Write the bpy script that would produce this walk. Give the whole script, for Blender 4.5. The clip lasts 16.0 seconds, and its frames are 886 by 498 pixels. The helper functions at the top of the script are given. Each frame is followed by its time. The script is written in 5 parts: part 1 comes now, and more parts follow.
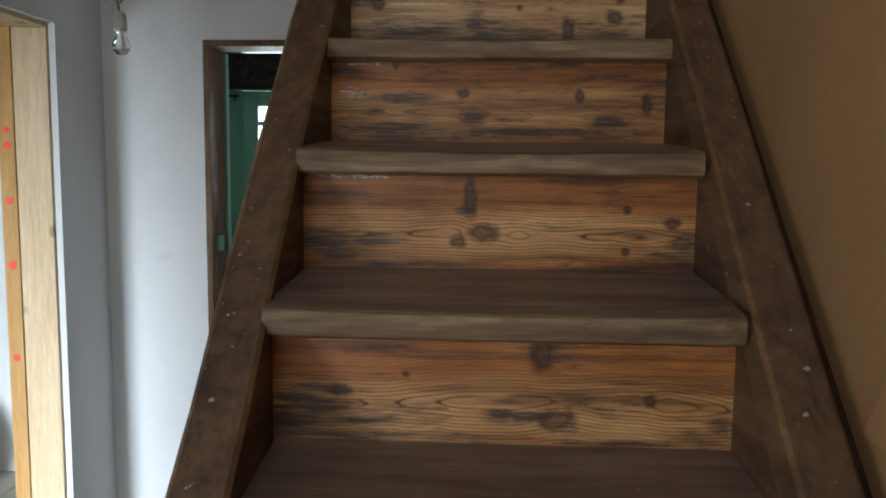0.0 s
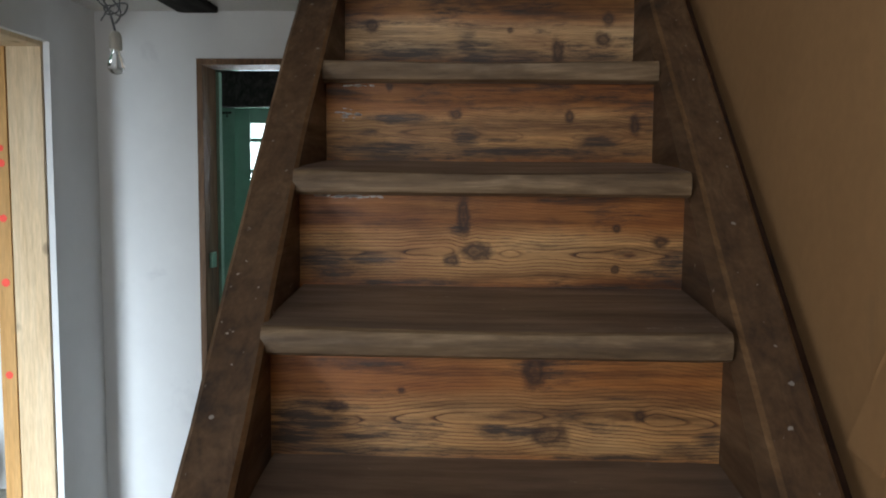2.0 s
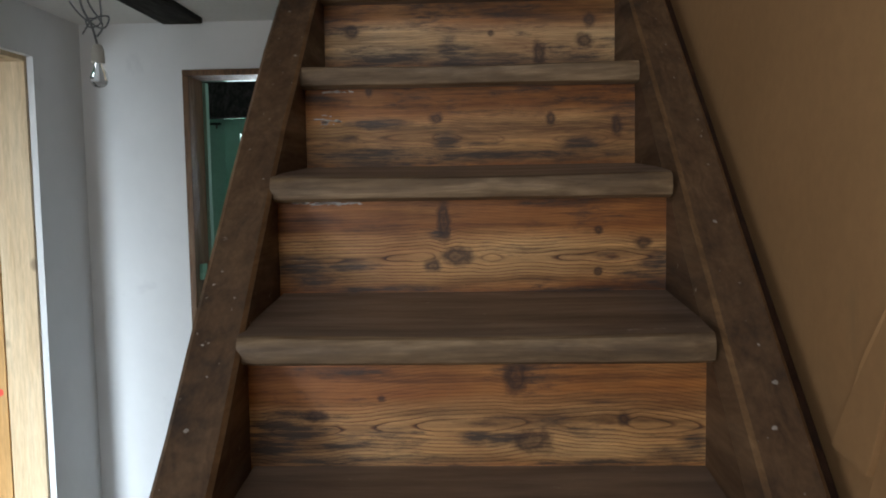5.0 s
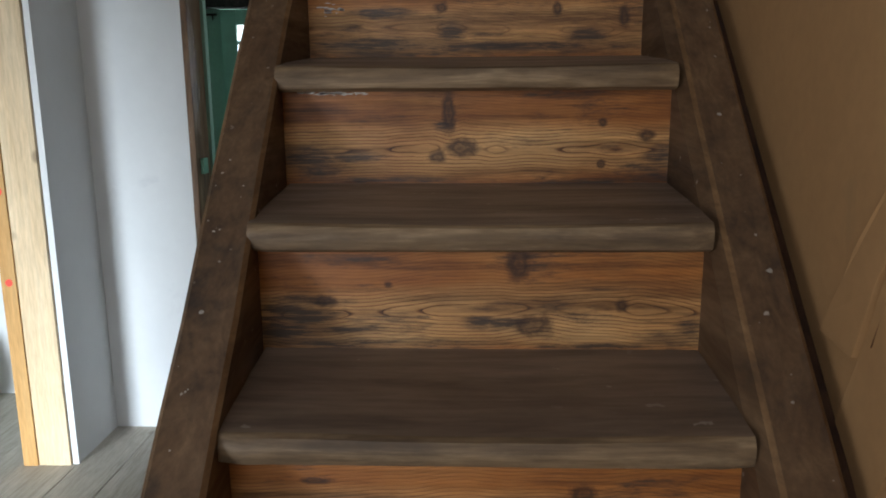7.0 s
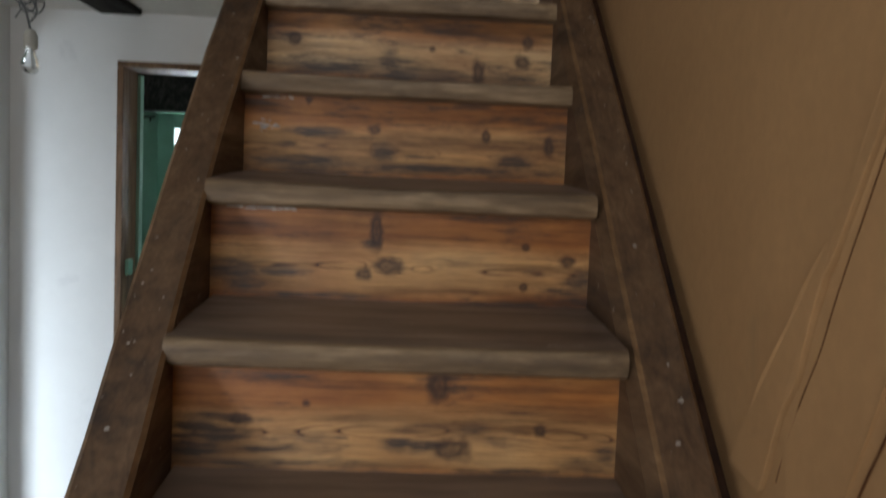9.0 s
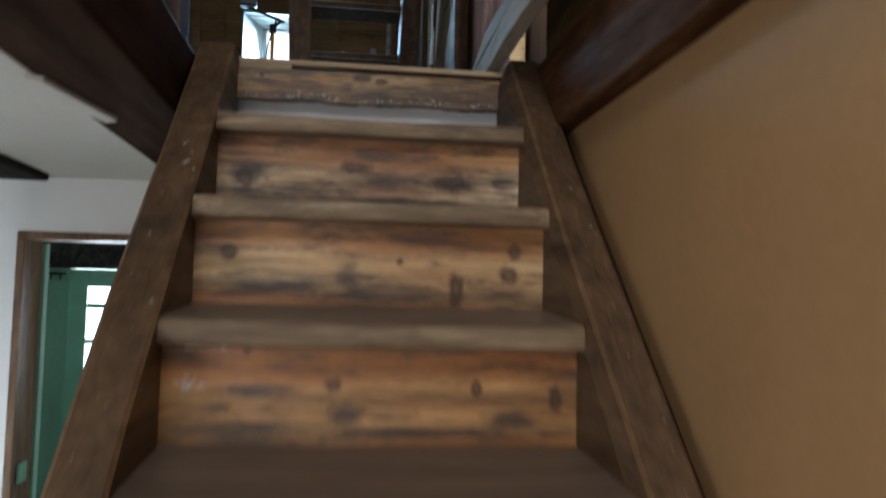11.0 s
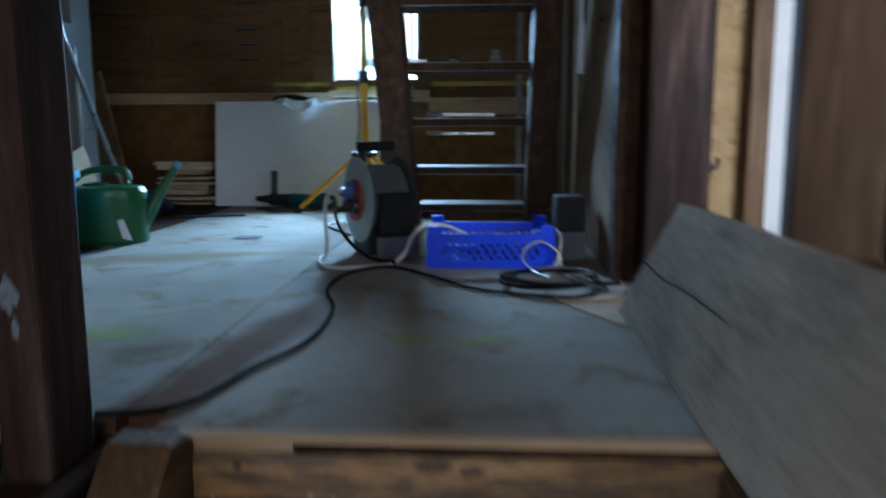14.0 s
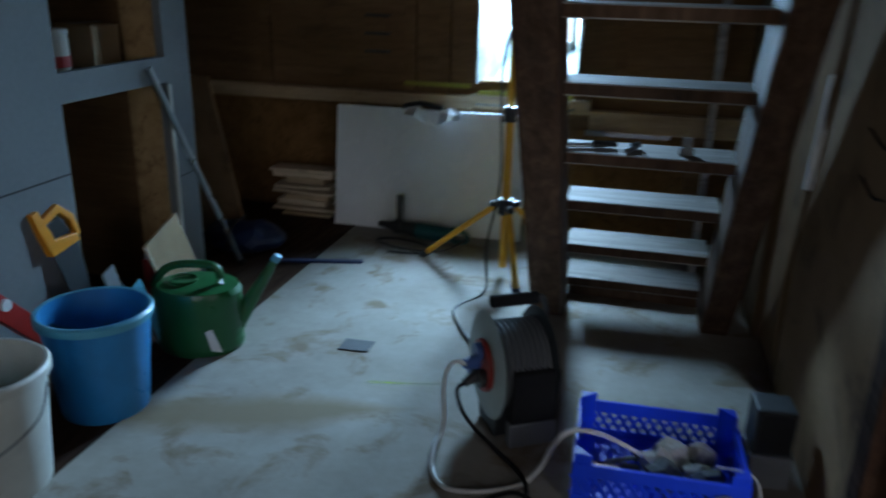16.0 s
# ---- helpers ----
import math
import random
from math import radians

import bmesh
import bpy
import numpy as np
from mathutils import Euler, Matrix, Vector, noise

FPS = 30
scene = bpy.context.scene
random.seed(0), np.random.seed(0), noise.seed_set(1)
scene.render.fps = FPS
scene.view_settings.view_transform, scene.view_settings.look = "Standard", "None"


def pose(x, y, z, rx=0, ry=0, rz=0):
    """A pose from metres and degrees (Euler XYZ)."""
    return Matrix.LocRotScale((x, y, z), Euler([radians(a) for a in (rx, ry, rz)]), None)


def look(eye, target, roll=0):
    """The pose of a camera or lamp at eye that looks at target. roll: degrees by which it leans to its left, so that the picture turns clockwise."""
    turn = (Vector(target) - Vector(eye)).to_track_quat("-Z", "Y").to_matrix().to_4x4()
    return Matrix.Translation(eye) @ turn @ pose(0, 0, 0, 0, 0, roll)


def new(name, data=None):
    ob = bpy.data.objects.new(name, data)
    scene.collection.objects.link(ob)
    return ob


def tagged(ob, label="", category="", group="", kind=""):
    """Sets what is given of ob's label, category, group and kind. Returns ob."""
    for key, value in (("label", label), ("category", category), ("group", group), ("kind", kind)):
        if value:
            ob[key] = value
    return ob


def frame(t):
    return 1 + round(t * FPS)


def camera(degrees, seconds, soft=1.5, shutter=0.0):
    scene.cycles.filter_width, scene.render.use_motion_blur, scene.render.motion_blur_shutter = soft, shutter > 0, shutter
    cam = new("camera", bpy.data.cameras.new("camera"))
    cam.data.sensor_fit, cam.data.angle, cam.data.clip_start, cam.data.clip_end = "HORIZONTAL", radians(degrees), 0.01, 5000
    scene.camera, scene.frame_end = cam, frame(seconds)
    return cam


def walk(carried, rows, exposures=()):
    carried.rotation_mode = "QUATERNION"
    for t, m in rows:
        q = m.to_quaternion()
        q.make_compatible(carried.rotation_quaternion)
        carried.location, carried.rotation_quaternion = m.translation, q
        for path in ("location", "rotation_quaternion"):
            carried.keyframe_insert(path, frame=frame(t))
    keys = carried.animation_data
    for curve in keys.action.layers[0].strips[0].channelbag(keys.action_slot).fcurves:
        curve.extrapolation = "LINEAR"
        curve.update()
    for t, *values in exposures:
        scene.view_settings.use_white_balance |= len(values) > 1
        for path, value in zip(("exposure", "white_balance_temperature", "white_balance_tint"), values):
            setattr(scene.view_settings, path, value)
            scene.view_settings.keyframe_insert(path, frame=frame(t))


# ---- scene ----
cam = camera(59.0, 16.0, soft=1.9, shutter=0.9)
PATH = [
    (0, (0.329, 0.457, 1.615), (0.224, 2.443, 1.405), 0.6),
    (0.5, (0.323, 0.461, 1.617), (0.206, 2.446, 1.403), 0.6),
    (1, (0.324, 0.46, 1.618), (0.215, 2.446, 1.408), 0.4),
    (1.5, (0.325, 0.443, 1.623), (0.227, 2.43, 1.422), 0.3),
    (2, (0.324, 0.427, 1.626), (0.243, 2.418, 1.452), 0.5),
    (2.5, (0.334, 0.416, 1.63), (0.27, 2.408, 1.472), -0.0),
    (3, (0.352, 0.423, 1.627), (0.287, 2.416, 1.48), -0.4),
    (3.5, (0.359, 0.432, 1.626), (0.274, 2.425, 1.484), -0.8),
    (6, (0.351, 0.446, 1.607), (0.285, 2.433, 1.395), -0.7),
    (6.5, (0.341, 0.437, 1.593), (0.28, 2.398, 1.206), 1.3),
    (7, (0.346, 0.419, 1.609), (0.272, 2.375, 1.199), -0.4),
    (7.5, (0.362, 0.412, 1.608), (0.283, 2.368, 1.201), 0.9),
    (8, (0.387, 0.405, 1.604), (0.358, 2.367, 1.218), 0.1),
    (8.2, (0.385, 0.401, 1.611), (0.401, 2.37, 1.261), 0.1),
    (10.5, (0.295, 0.593, 1.713), (0.439, 2.582, 1.866), 4.2),
    (11, (0.286, 0.808, 1.923), (0.541, 2.787, 2.059), 1.3),
    (11.5, (0.368, 0.999, 2.068), (0.497, 2.99, 2.208), 2.2),
    (12, (0.362, 1.2, 2.227), (0.465, 3.19, 2.407), 1.4),
    (12.5, (0.354, 1.36, 2.427), (0.509, 3.353, 2.404), 0.6),
    (13, (0.322, 1.589, 2.628), (0.27, 3.584, 2.506), -1.0),
    (13.5, (0.343, 1.746, 2.818), (0.386, 3.724, 2.525), -1.3),
    (14, (0.404, 1.962, 3.014), (0.284, 3.934, 2.701), -0.2),
    (14.5, (0.378, 2.164, 3.137), (0.188, 4.115, 2.741), 0.9),
    (15, (0.397, 2.383, 3.317), (0.27, 4.327, 2.866), 0.5),
    (15.5, (0.339, 2.589, 3.528), (-0.003, 4.494, 3.025), 1.2),
    (15.6, (0.325, 2.605, 3.556), (-0.028, 4.505, 3.04), 1.2),
    (16, (0.279, 2.744, 3.715), (-0.17, 4.576, 3.05), 1.4),
]
EXPOSURES = [(0.0, 0.0, 6300, 10), (3.7, 0.0, 6300, 10), (6.0, 0.1, 6300, 10), (8.2, 0.08, 6300, 10), (10.5, 0.62, 6500, 10), (11.0, 0.68, 6200, 10), (11.5, 0.68, 5900, 10), (12.0, 0.74, 5700, 10), (12.5, 0.88, 5350, 10), (13.0, 0.95, 5250, 10), (13.5, 0.78, 5450, 10), (14.0, 0.35, 5800, 10), (14.5, 0.25, 6100, 10), (15.0, 0.12, 6200, 12), (16.0, -0.27, 6200, 12)]
walk(cam, [(t, look(eye, target, roll)) for t, eye, target, roll in PATH], EXPOSURES)

# ---- world and light ----
world = bpy.data.worlds.new("world")
scene.world = world
world.use_nodes = True
wn = world.node_tree
sky = wn.nodes.new("ShaderNodeTexSky")
sky.sky_type, sky.sun_disc = "NISHITA", False
sky.sun_elevation, sky.sun_rotation = radians(35), radians(200)
wn.links.new(sky.outputs[0], wn.nodes["Background"].inputs[0])
wn.nodes["Background"].inputs[1].default_value = 0.12


def area(name, eye, target, w, h, power, color=(0.86, 0.93, 1.0), spread=180):
    lamp = bpy.data.lights.new(name, "AREA")
    lamp.shape, lamp.size, lamp.size_y, lamp.energy, lamp.color = "RECTANGLE", w, h, power, color
    lamp.spread = radians(spread)
    ob = new(name, lamp)
    ob.matrix_world = look(eye, target)
    return ob


area("window_light_west", (-1.40, -0.75, 0.95), (0.2, 1.5, 1.2), 0.9, 0.95, 21, (0.97, 0.98, 1.0))
area("window_light_back", (-0.35, -1.58, 1.75), (-0.1, 3, 1.4), 1.15, 1.05, 9.3, (0.97, 0.98, 1.0))
area("window_light_side_room", (-2.45, -1.55, 0.95), (-1.3, 3.9, -0.45), 1.2, 0.9, 62, (0.8, 0.91, 1.0), 60)
area("window_light_green_room", (-0.9, 6.37, 1.55), (-0.9, 3, 1.5), 1.5, 0.9, 75)
# Added fill from an unseen opening, to brighten the far room's green wall.
area("green_room_fill", (0.93, 4.7, 1.5), (-1.4, 5.2, 1.6), 0.7, 0.9, 6)
area("window_light_attic", (-0.205, 6.70, 3.68), (-0.3, 5.1, 2.6), 0.28, 0.5, 66, (0.43, 0.72, 1.0), 115)
area("window_light_attic_south", (0.1, 0.36, 3.75), (0.2, 3.2, 2.6), 0.9, 0.8, 12.5, (1.0, 0.98, 0.96))
area("window_light_attic_east", (2.06, 2.2, 3.5), (1.25, 4.05, 3.0), 0.8, 0.9, 8, (0.9, 0.95, 1.0), 75)


# ---- materials ----
def mat_new(name):
    m = bpy.data.materials.new(name)
    m.use_nodes = True
    return m, m.node_tree, m.node_tree.nodes["Principled BSDF"]


def node(nt, kind, **kw):
    n = nt.nodes.new("ShaderNode" + kind)
    for k, v in kw.items():
        if k in n.inputs:
            n.inputs[k].default_value = v
        elif k == "blend":
            n.blend_type = v
        elif k == "op":
            n.operation = v
    return n


def coords(nt, scale=(1, 1, 1), rand=True):
    tc = node(nt, "TexCoord")
    mp = node(nt, "Mapping")
    mp.inputs["Scale"].default_value = scale
    nt.links.new(tc.outputs["Object"], mp.inputs["Vector"])
    if rand:
        oi = node(nt, "ObjectInfo")
        mu = node(nt, "VectorMath", op="SCALE")
        mu.inputs[0].default_value = (7.3, 3.1, 5.7)
        nt.links.new(oi.outputs["Random"], mu.inputs["Scale"])
        nt.links.new(mu.outputs[0], mp.inputs["Location"])
    return mp.outputs[0]


def ramp(nt, fac, stops):
    r = node(nt, "ValToRGB")
    el = r.color_ramp.elements
    while len(el) < len(stops):
        el.new(0.5)
    for e, (p, c) in zip(el, stops):
        e.position = p
        e.color = (*c, 1) if len(c) == 3 else (c[0], c[0], c[0], 1)
    nt.links.new(fac, r.inputs[0])
    return r.outputs[0]


def mix(nt, fac, a, b, blend="MIX"):
    m = nt.nodes.new("ShaderNodeMix")
    m.data_type, m.blend_type = "RGBA", blend
    for sock, v in ((m.inputs[0], fac), (m.inputs[6], a), (m.inputs[7], b)):
        if isinstance(v, bpy.types.NodeSocket):
            nt.links.new(v, sock)
        elif isinstance(v, (int, float)):
            sock.default_value = v
        else:
            sock.default_value = (*v, 1)
    return m.outputs[2]


def noise_tex(nt, vec, scale, detail=6, rough=0.6, dist=0.0):
    n = node(nt, "TexNoise", Scale=scale, Detail=detail, Roughness=rough, Distortion=dist)
    nt.links.new(vec, n.inputs["Vector"])
    return n.outputs["Fac"]


def bump(nt, bsdf, height, strength=0.3, distance=0.004):
    b = node(nt, "Bump", Strength=strength, Distance=distance)
    nt.links.new(height, b.inputs["Height"])
    nt.links.new(b.outputs[0], bsdf.inputs["Normal"])


AX = {"x": (1.0, 9.0, 9.0), "y": (9.0, 1.0, 9.0), "z": (9.0, 9.0, 1.0)}


def wood(name, dark, mid, light, axis="x", stain=0.35, stain_col=(0.02, 0.017, 0.016), rough=0.55, knots=0.0, spatter=0.0, grain=1.0, spec=0.3, rings=0.5):
    """Timber with streaks along its axis, rings, dark stains, knots and paint specks."""
    m, nt, bs = mat_new(name)
    v = coords(nt, AX[axis])
    warp = noise_tex(nt, v, 0.55, 3, 0.5)
    off = node(nt, "VectorMath", op="MULTIPLY_ADD")
    off.inputs[1].default_value = (1.6, 1.6, 1.6)
    nt.links.new(warp, off.inputs[0])
    nt.links.new(v, off.inputs[2])
    streak = noise_tex(nt, off.outputs[0], 2.6 * grain, 9, 0.68)
    w = node(nt, "TexWave", Scale=1.5 * grain, Distortion=7.0, Detail=3.0)
    w.inputs["Detail Scale"].default_value = 0.7
    w.bands_direction = {"x": "Z", "y": "X", "z": "X"}[axis]
    nt.links.new(off.outputs[0], w.inputs["Vector"])
    col = ramp(nt, streak, [(0.28, dark), (0.5, mid), (0.72, light)])
    ring = ramp(nt, w.outputs["Fac"], [(0.0, (0.55,)), (0.35, (1.0,)), (1.0, (1.0,))])
    col = mix(nt, rings, col, ring, "MULTIPLY")
    fine = noise_tex(nt, v, 14, 3, 0.6)
    col = mix(nt, 0.45, col, ramp(nt, fine, [(0.3, (0.62,)), (0.65, (1.1,))]), "MULTIPLY")
    big = noise_tex(nt, coords(nt, tuple(1.2 if c == 1 else 2.4 for c in AX[axis])), 2.3, 5, 0.68)
    mask = ramp(nt, big, [(0.62 - 0.3 * stain, (0.0,)), (0.78 - 0.22 * stain, (1.0,))])
    dab = noise_tex(nt, v, 4.0, 5, 0.7)
    mask = mix(nt, 1.0, mask, ramp(nt, dab, [(0.38, (0.15,)), (0.62, (1.0,))]), "MULTIPLY")
    sc = mix(nt, 0.85, (0, 0, 0), mask, "MIX")
    col = mix(nt, sc, col, stain_col)
    if knots:
        kv = coords(nt, tuple(1.0 if c == 1 else 1.35 for c in AX[axis]))
        vo = node(nt, "TexVoronoi", Scale=3.1)
        nt.links.new(kv, vo.inputs["Vector"])
        k = ramp(nt, vo.outputs["Distance"], [(0.0, (1.0,)), (0.055, (0.9,)), (0.10, (0.0,))])
        kk = mix(nt, knots, (0, 0, 0), k)
        col = mix(nt, kk, col, (0.045, 0.018, 0.01))
    if spatter:
        sv = coords(nt, (1, 1, 1))
        sn = noise_tex(nt, sv, 46, 2, 0.5)
        sm = noise_tex(nt, sv, 5, 2, 0.5)
        dots = mix(nt, 1.0, ramp(nt, sn, [(0.70, (0.0,)), (0.73, (1.0,))]), ramp(nt, sm, [(0.5, (0.0,)), (0.6, (spatter,))]), "MULTIPLY")
        col = mix(nt, dots, col, (0.45, 0.42, 0.38))
    nt.links.new(col, bs.inputs["Base Color"])
    rr = ramp(nt, streak, [(0.3, (rough + 0.15,)), (0.7, (rough - 0.1,))])
    nt.links.new(rr, bs.inputs["Roughness"])
    bs.inputs["Specular IOR Level"].default_value = spec
    bump(nt, bs, mix(nt, 0.5, streak, fine), 0.35, 0.003)
    return m


def mottled(name, a, b, scale=3.0, rough=0.85, bumps=0.25, fine=60, spots=None, spot_at=0.66, dist=0.003, metal=0.0, spec=0.4, grainy=0.3):
    """Plaster, dust, board: two tones at a large scale, fine grain, scattered marks."""
    m, nt, bs = mat_new(name)
    v = coords(nt, (1, 1, 1), False)
    n1 = noise_tex(nt, v, scale, 6, 0.6)
    col = ramp(nt, n1, [(0.32, a), (0.68, b)])
    n2 = noise_tex(nt, v, fine, 3, 0.6)
    col = mix(nt, grainy, col, ramp(nt, n2, [(0.3, (0.8,)), (0.7, (1.12,))]), "MULTIPLY")
    if spots:
        n3 = noise_tex(nt, v, scale * 1.7 + 1.3, 5, 0.62, 0.4)
        col = mix(nt, ramp(nt, n3, [(spot_at - 0.06, (0.0,)), (spot_at + 0.06, (0.8,))]), col, spots)
    nt.links.new(col, bs.inputs["Base Color"])
    bs.inputs["Roughness"].default_value = rough
    bs.inputs["Metallic"].default_value = metal
    bs.inputs["Specular IOR Level"].default_value = spec
    bump(nt, bs, mix(nt, 0.5, n1, n2), bumps, dist)
    return m


def plain(name, c, rough=0.5, metal=0.0, vary=0.12):
    m, nt, bs = mat_new(name)
    v = coords(nt)
    n1 = noise_tex(nt, v, 9, 5, 0.6)
    col = mix(nt, 1.0, c, ramp(nt, n1, [(0.3, (1 - vary,)), (0.7, (1 + vary,))]), "MULTIPLY")
    nt.links.new(col, bs.inputs["Base Color"])
    nt.links.new(ramp(nt, n1, [(0.3, (rough + 0.08,)), (0.7, (max(rough - 0.08, 0.03),))]), bs.inputs["Roughness"])
    bs.inputs["Metallic"].default_value = metal
    return m


def riser_wood(name, knots, stains, zb, tint=(1, 1, 1), loops=1.0, dirt=0.57):
    """Pine board with growth rings that bend round knots; knots: (x, z, rx, rz), stains: (x, z, rx, rz)."""
    m, nt, bs = mat_new(name)
    tc = node(nt, "TexCoord")
    sep = node(nt, "SeparateXYZ")
    nt.links.new(tc.outputs["Object"], sep.inputs[0])
    X, Z = sep.outputs["X"], sep.outputs["Z"]

    def mth(op, a, b=0.0, c=0.0):
        n = node(nt, "Math", op=op)
        for k, v in enumerate((a, b, c)):
            if isinstance(v, bpy.types.NodeSocket):
                nt.links.new(v, n.inputs[k])
            else:
                n.inputs[k].default_value = v
        return n.outputs[0]

    def near(kx, kz, rx, rz):
        dx = mth("DIVIDE", mth("SUBTRACT", X, kx), rx)
        dz = mth("DIVIDE", mth("SUBTRACT", Z, kz), rz)
        return mth("SQRT", mth("ADD", mth("MULTIPLY", dx, dx), mth("MULTIPLY", dz, dz)))

    n1 = noise_tex(nt, coords(nt, (1.0, 1.0, 4.0), False), 1.0, 3, 0.45)
    drift = noise_tex(nt, coords(nt, (2.1, 1.0, 0.02), False), 1.0, 1.0, 0.4)
    march = noise_tex(nt, coords(nt, (4.6, 1.0, 0.6), False), 1.0, 2.0, 0.5)
    dz = mth("ADD", mth("SUBTRACT", Z, zb), mth("MULTIPLY", mth("SUBTRACT", drift, 0.5), 0.05))
    bow = mth("SQRT", mth("ADD", mth("MULTIPLY", dz, dz), 0.00013))
    field = mth("ADD", mth("MULTIPLY", bow, 1150.0), mth("MULTIPLY", march, 46.0))
    wob = noise_tex(nt, coords(nt, (14, 1, 70), False), 1.0, 7, 0.72)
    core = None
    for kx, kz, rx, rz in knots:
        d = near(kx, kz, rx, rz)
        g = mth("MULTIPLY", mth("SUBTRACT", 1.0, mth("MINIMUM", mth("DIVIDE", d, 3.0), 1.0)), 9.0 if rx * rz > 0.00025 else 3.0)
        field = mth("ADD", field, g)
        c = mth("ADD", d, mth("MULTIPLY", mth("SUBTRACT", noise_tex(nt, coords(nt, (38, 1, 48), False), 1.0, 4, 0.7), 0.5), 2.2))
        c = ramp(nt, mth("DIVIDE", c, 1.9), [(0.0, (0.9,)), (0.2, (0.72,)), (0.36, (1.0,)), (0.5, (0.85,)), (0.9, (0.0,))])
        core = c if core is None else mix(nt, 1.0, core, c, "LIGHTEN")
    band = mth("ABSOLUTE", mth("SUBTRACT", mth("ADD", Z, mth("MULTIPLY", mth("SUBTRACT", n1, 0.5), 0.12)), zb))
    band = ramp(nt, mth("MULTIPLY", band, 10.0), [(0.3, (1.0,)), (0.62, (0.0,))])
    line = mth("FRACT", mth("DIVIDE", mth("ADD", field, mth("MULTIPLY", wob, 2.6)), 6.2832))
    n2 = noise_tex(nt, coords(nt, (2.0, 1, 5.0), False), 1.6, 5, 0.6)
    streak = noise_tex(nt, coords(nt, (3, 1, 150), False), 1.0, 5, 0.7)
    a = [(0.24, 0.078, 0.017), (0.37, 0.14, 0.032), (0.47, 0.21, 0.06)]
    b = [(0.36, 0.165, 0.055), (0.52, 0.285, 0.105), (0.63, 0.39, 0.17)]
    tone = lambda cs: ramp(nt, n2, [(p, tuple(c * t for c, t in zip(col, tint))) for p, col in zip((0.3, 0.5, 0.72), cs)])
    base = mix(nt, band, tone(a), tone(b))
    base = mix(nt, 0.6, base, ramp(nt, streak, [(0.34, (0.42,)), (0.58, (1.12,))]), "MULTIPLY")
    rings = ramp(nt, line, [(0.0, (0.12, 0.075, 0.06)), (0.08, (0.34, 0.24, 0.2)), (0.2, (0.93, 0.9, 0.87)), (0.7, (1.08, 1.08, 1.08)), (0.95, (0.95, 0.9, 0.86)), (1.0, (0.12, 0.075, 0.06))])
    loops_at = mth("ADD", mth("MULTIPLY", band, 0.55), 0.45)
    fade = noise_tex(nt, coords(nt, (4.0, 1, 30.0), False), 1.3, 4, 0.6)
    base = mix(nt, mth("MULTIPLY", ramp(nt, fade, [(0.34, (0.35 * loops,)), (0.52, (loops,))]), loops_at), base, mix(nt, 1.0, base, rings, "MULTIPLY"))
    sn = noise_tex(nt, coords(nt, (3.0, 1, 17), False), 1.7, 8, 0.75)
    mask = ramp(nt, sn, [(dirt - 0.03, (0.0,)), (dirt + 0.08, (0.9,))])
    for kx, kz, rx, rz in stains:
        rx, rz = rx * 1.1, rz * 1.1
        d = mth("ADD", near(kx, kz, rx, rz), mth("MULTIPLY", mth("SUBTRACT", sn, 0.5), 3.8))
        mask = mix(nt, 1.0, mask, ramp(nt, d, [(0.35, (1.0,)), (0.99, (0.0,))]), "LIGHTEN")
    brk = noise_tex(nt, coords(nt, (10, 1, 170), False), 1.0, 5, 0.75)
    mask = mix(nt, 1.0, mask, ramp(nt, brk, [(0.34, (0.25,)), (0.52, (1.0,))]), "MULTIPLY")
    grime = noise_tex(nt, coords(nt, (2.2, 1, 26), False), 1.0, 7, 0.72)
    base = mix(nt, 0.9, base, ramp(nt, grime, [(0.33, (0.26, 0.22, 0.21)), (0.54, (1.1, 1.1, 1.1))]), "MULTIPLY")
    col = mix(nt, mix(nt, 0.92, (0, 0, 0), mask), base, (0.03, 0.023, 0.022))
    if core is not None:
        col = mix(nt, mix(nt, 0.88, (0, 0, 0), core), col, (0.03, 0.012, 0.008))
    chips = noise_tex(nt, coords(nt, (14, 1, 60), False), 1.3, 4, 0.7)
    col = mix(nt, ramp(nt, chips, [(0.74, (0.0,)), (0.78, (0.5,))]), col, (0.5, 0.42, 0.36))
    nt.links.new(col, bs.inputs["Base Color"])
    nt.links.new(ramp(nt, streak, [(0.3, (0.62,)), (0.7, (0.38,))]), bs.inputs["Roughness"])
    bump(nt, bs, mix(nt, 0.5, ramp(nt, line, [(0.0, (0.0,)), (0.25, (1.0,)), (0.9, (1.0,)), (1.0, (0.0,))]), streak), 0.3, 0.002)
    return m


M_RISER = wood("riser_pine", (0.085, 0.035, 0.014), (0.235, 0.105, 0.04), (0.36, 0.185, 0.08), "x", 0.62, (0.03, 0.024, 0.022), 0.5, 0.6)
M_TREAD = wood("tread_oak", (0.1, 0.07, 0.049), (0.16, 0.114, 0.082), (0.225, 0.166, 0.122), "x", 0.55, (0.08, 0.054, 0.037), rough=0.42, spec=0.5, rings=0.2, spatter=0.35)
M_NOSE = wood("nosing_worn", (0.085, 0.056, 0.032), (0.2, 0.138, 0.08), (0.42, 0.31, 0.19), "x", 0.6, (0.07, 0.05, 0.035), rough=0.5, rings=0.2, grain=1.5)
M_STRING = wood("stringer_oak", (0.058, 0.032, 0.017), (0.112, 0.066, 0.035), (0.172, 0.108, 0.06), "y", 0.55, rough=0.45, spatter=1.0, rings=0.25)
M_WORN = wood("worn_arris", (0.085, 0.046, 0.021), (0.15, 0.085, 0.04), (0.23, 0.14, 0.07), "y", 0.4, rough=0.4, rings=0.2)
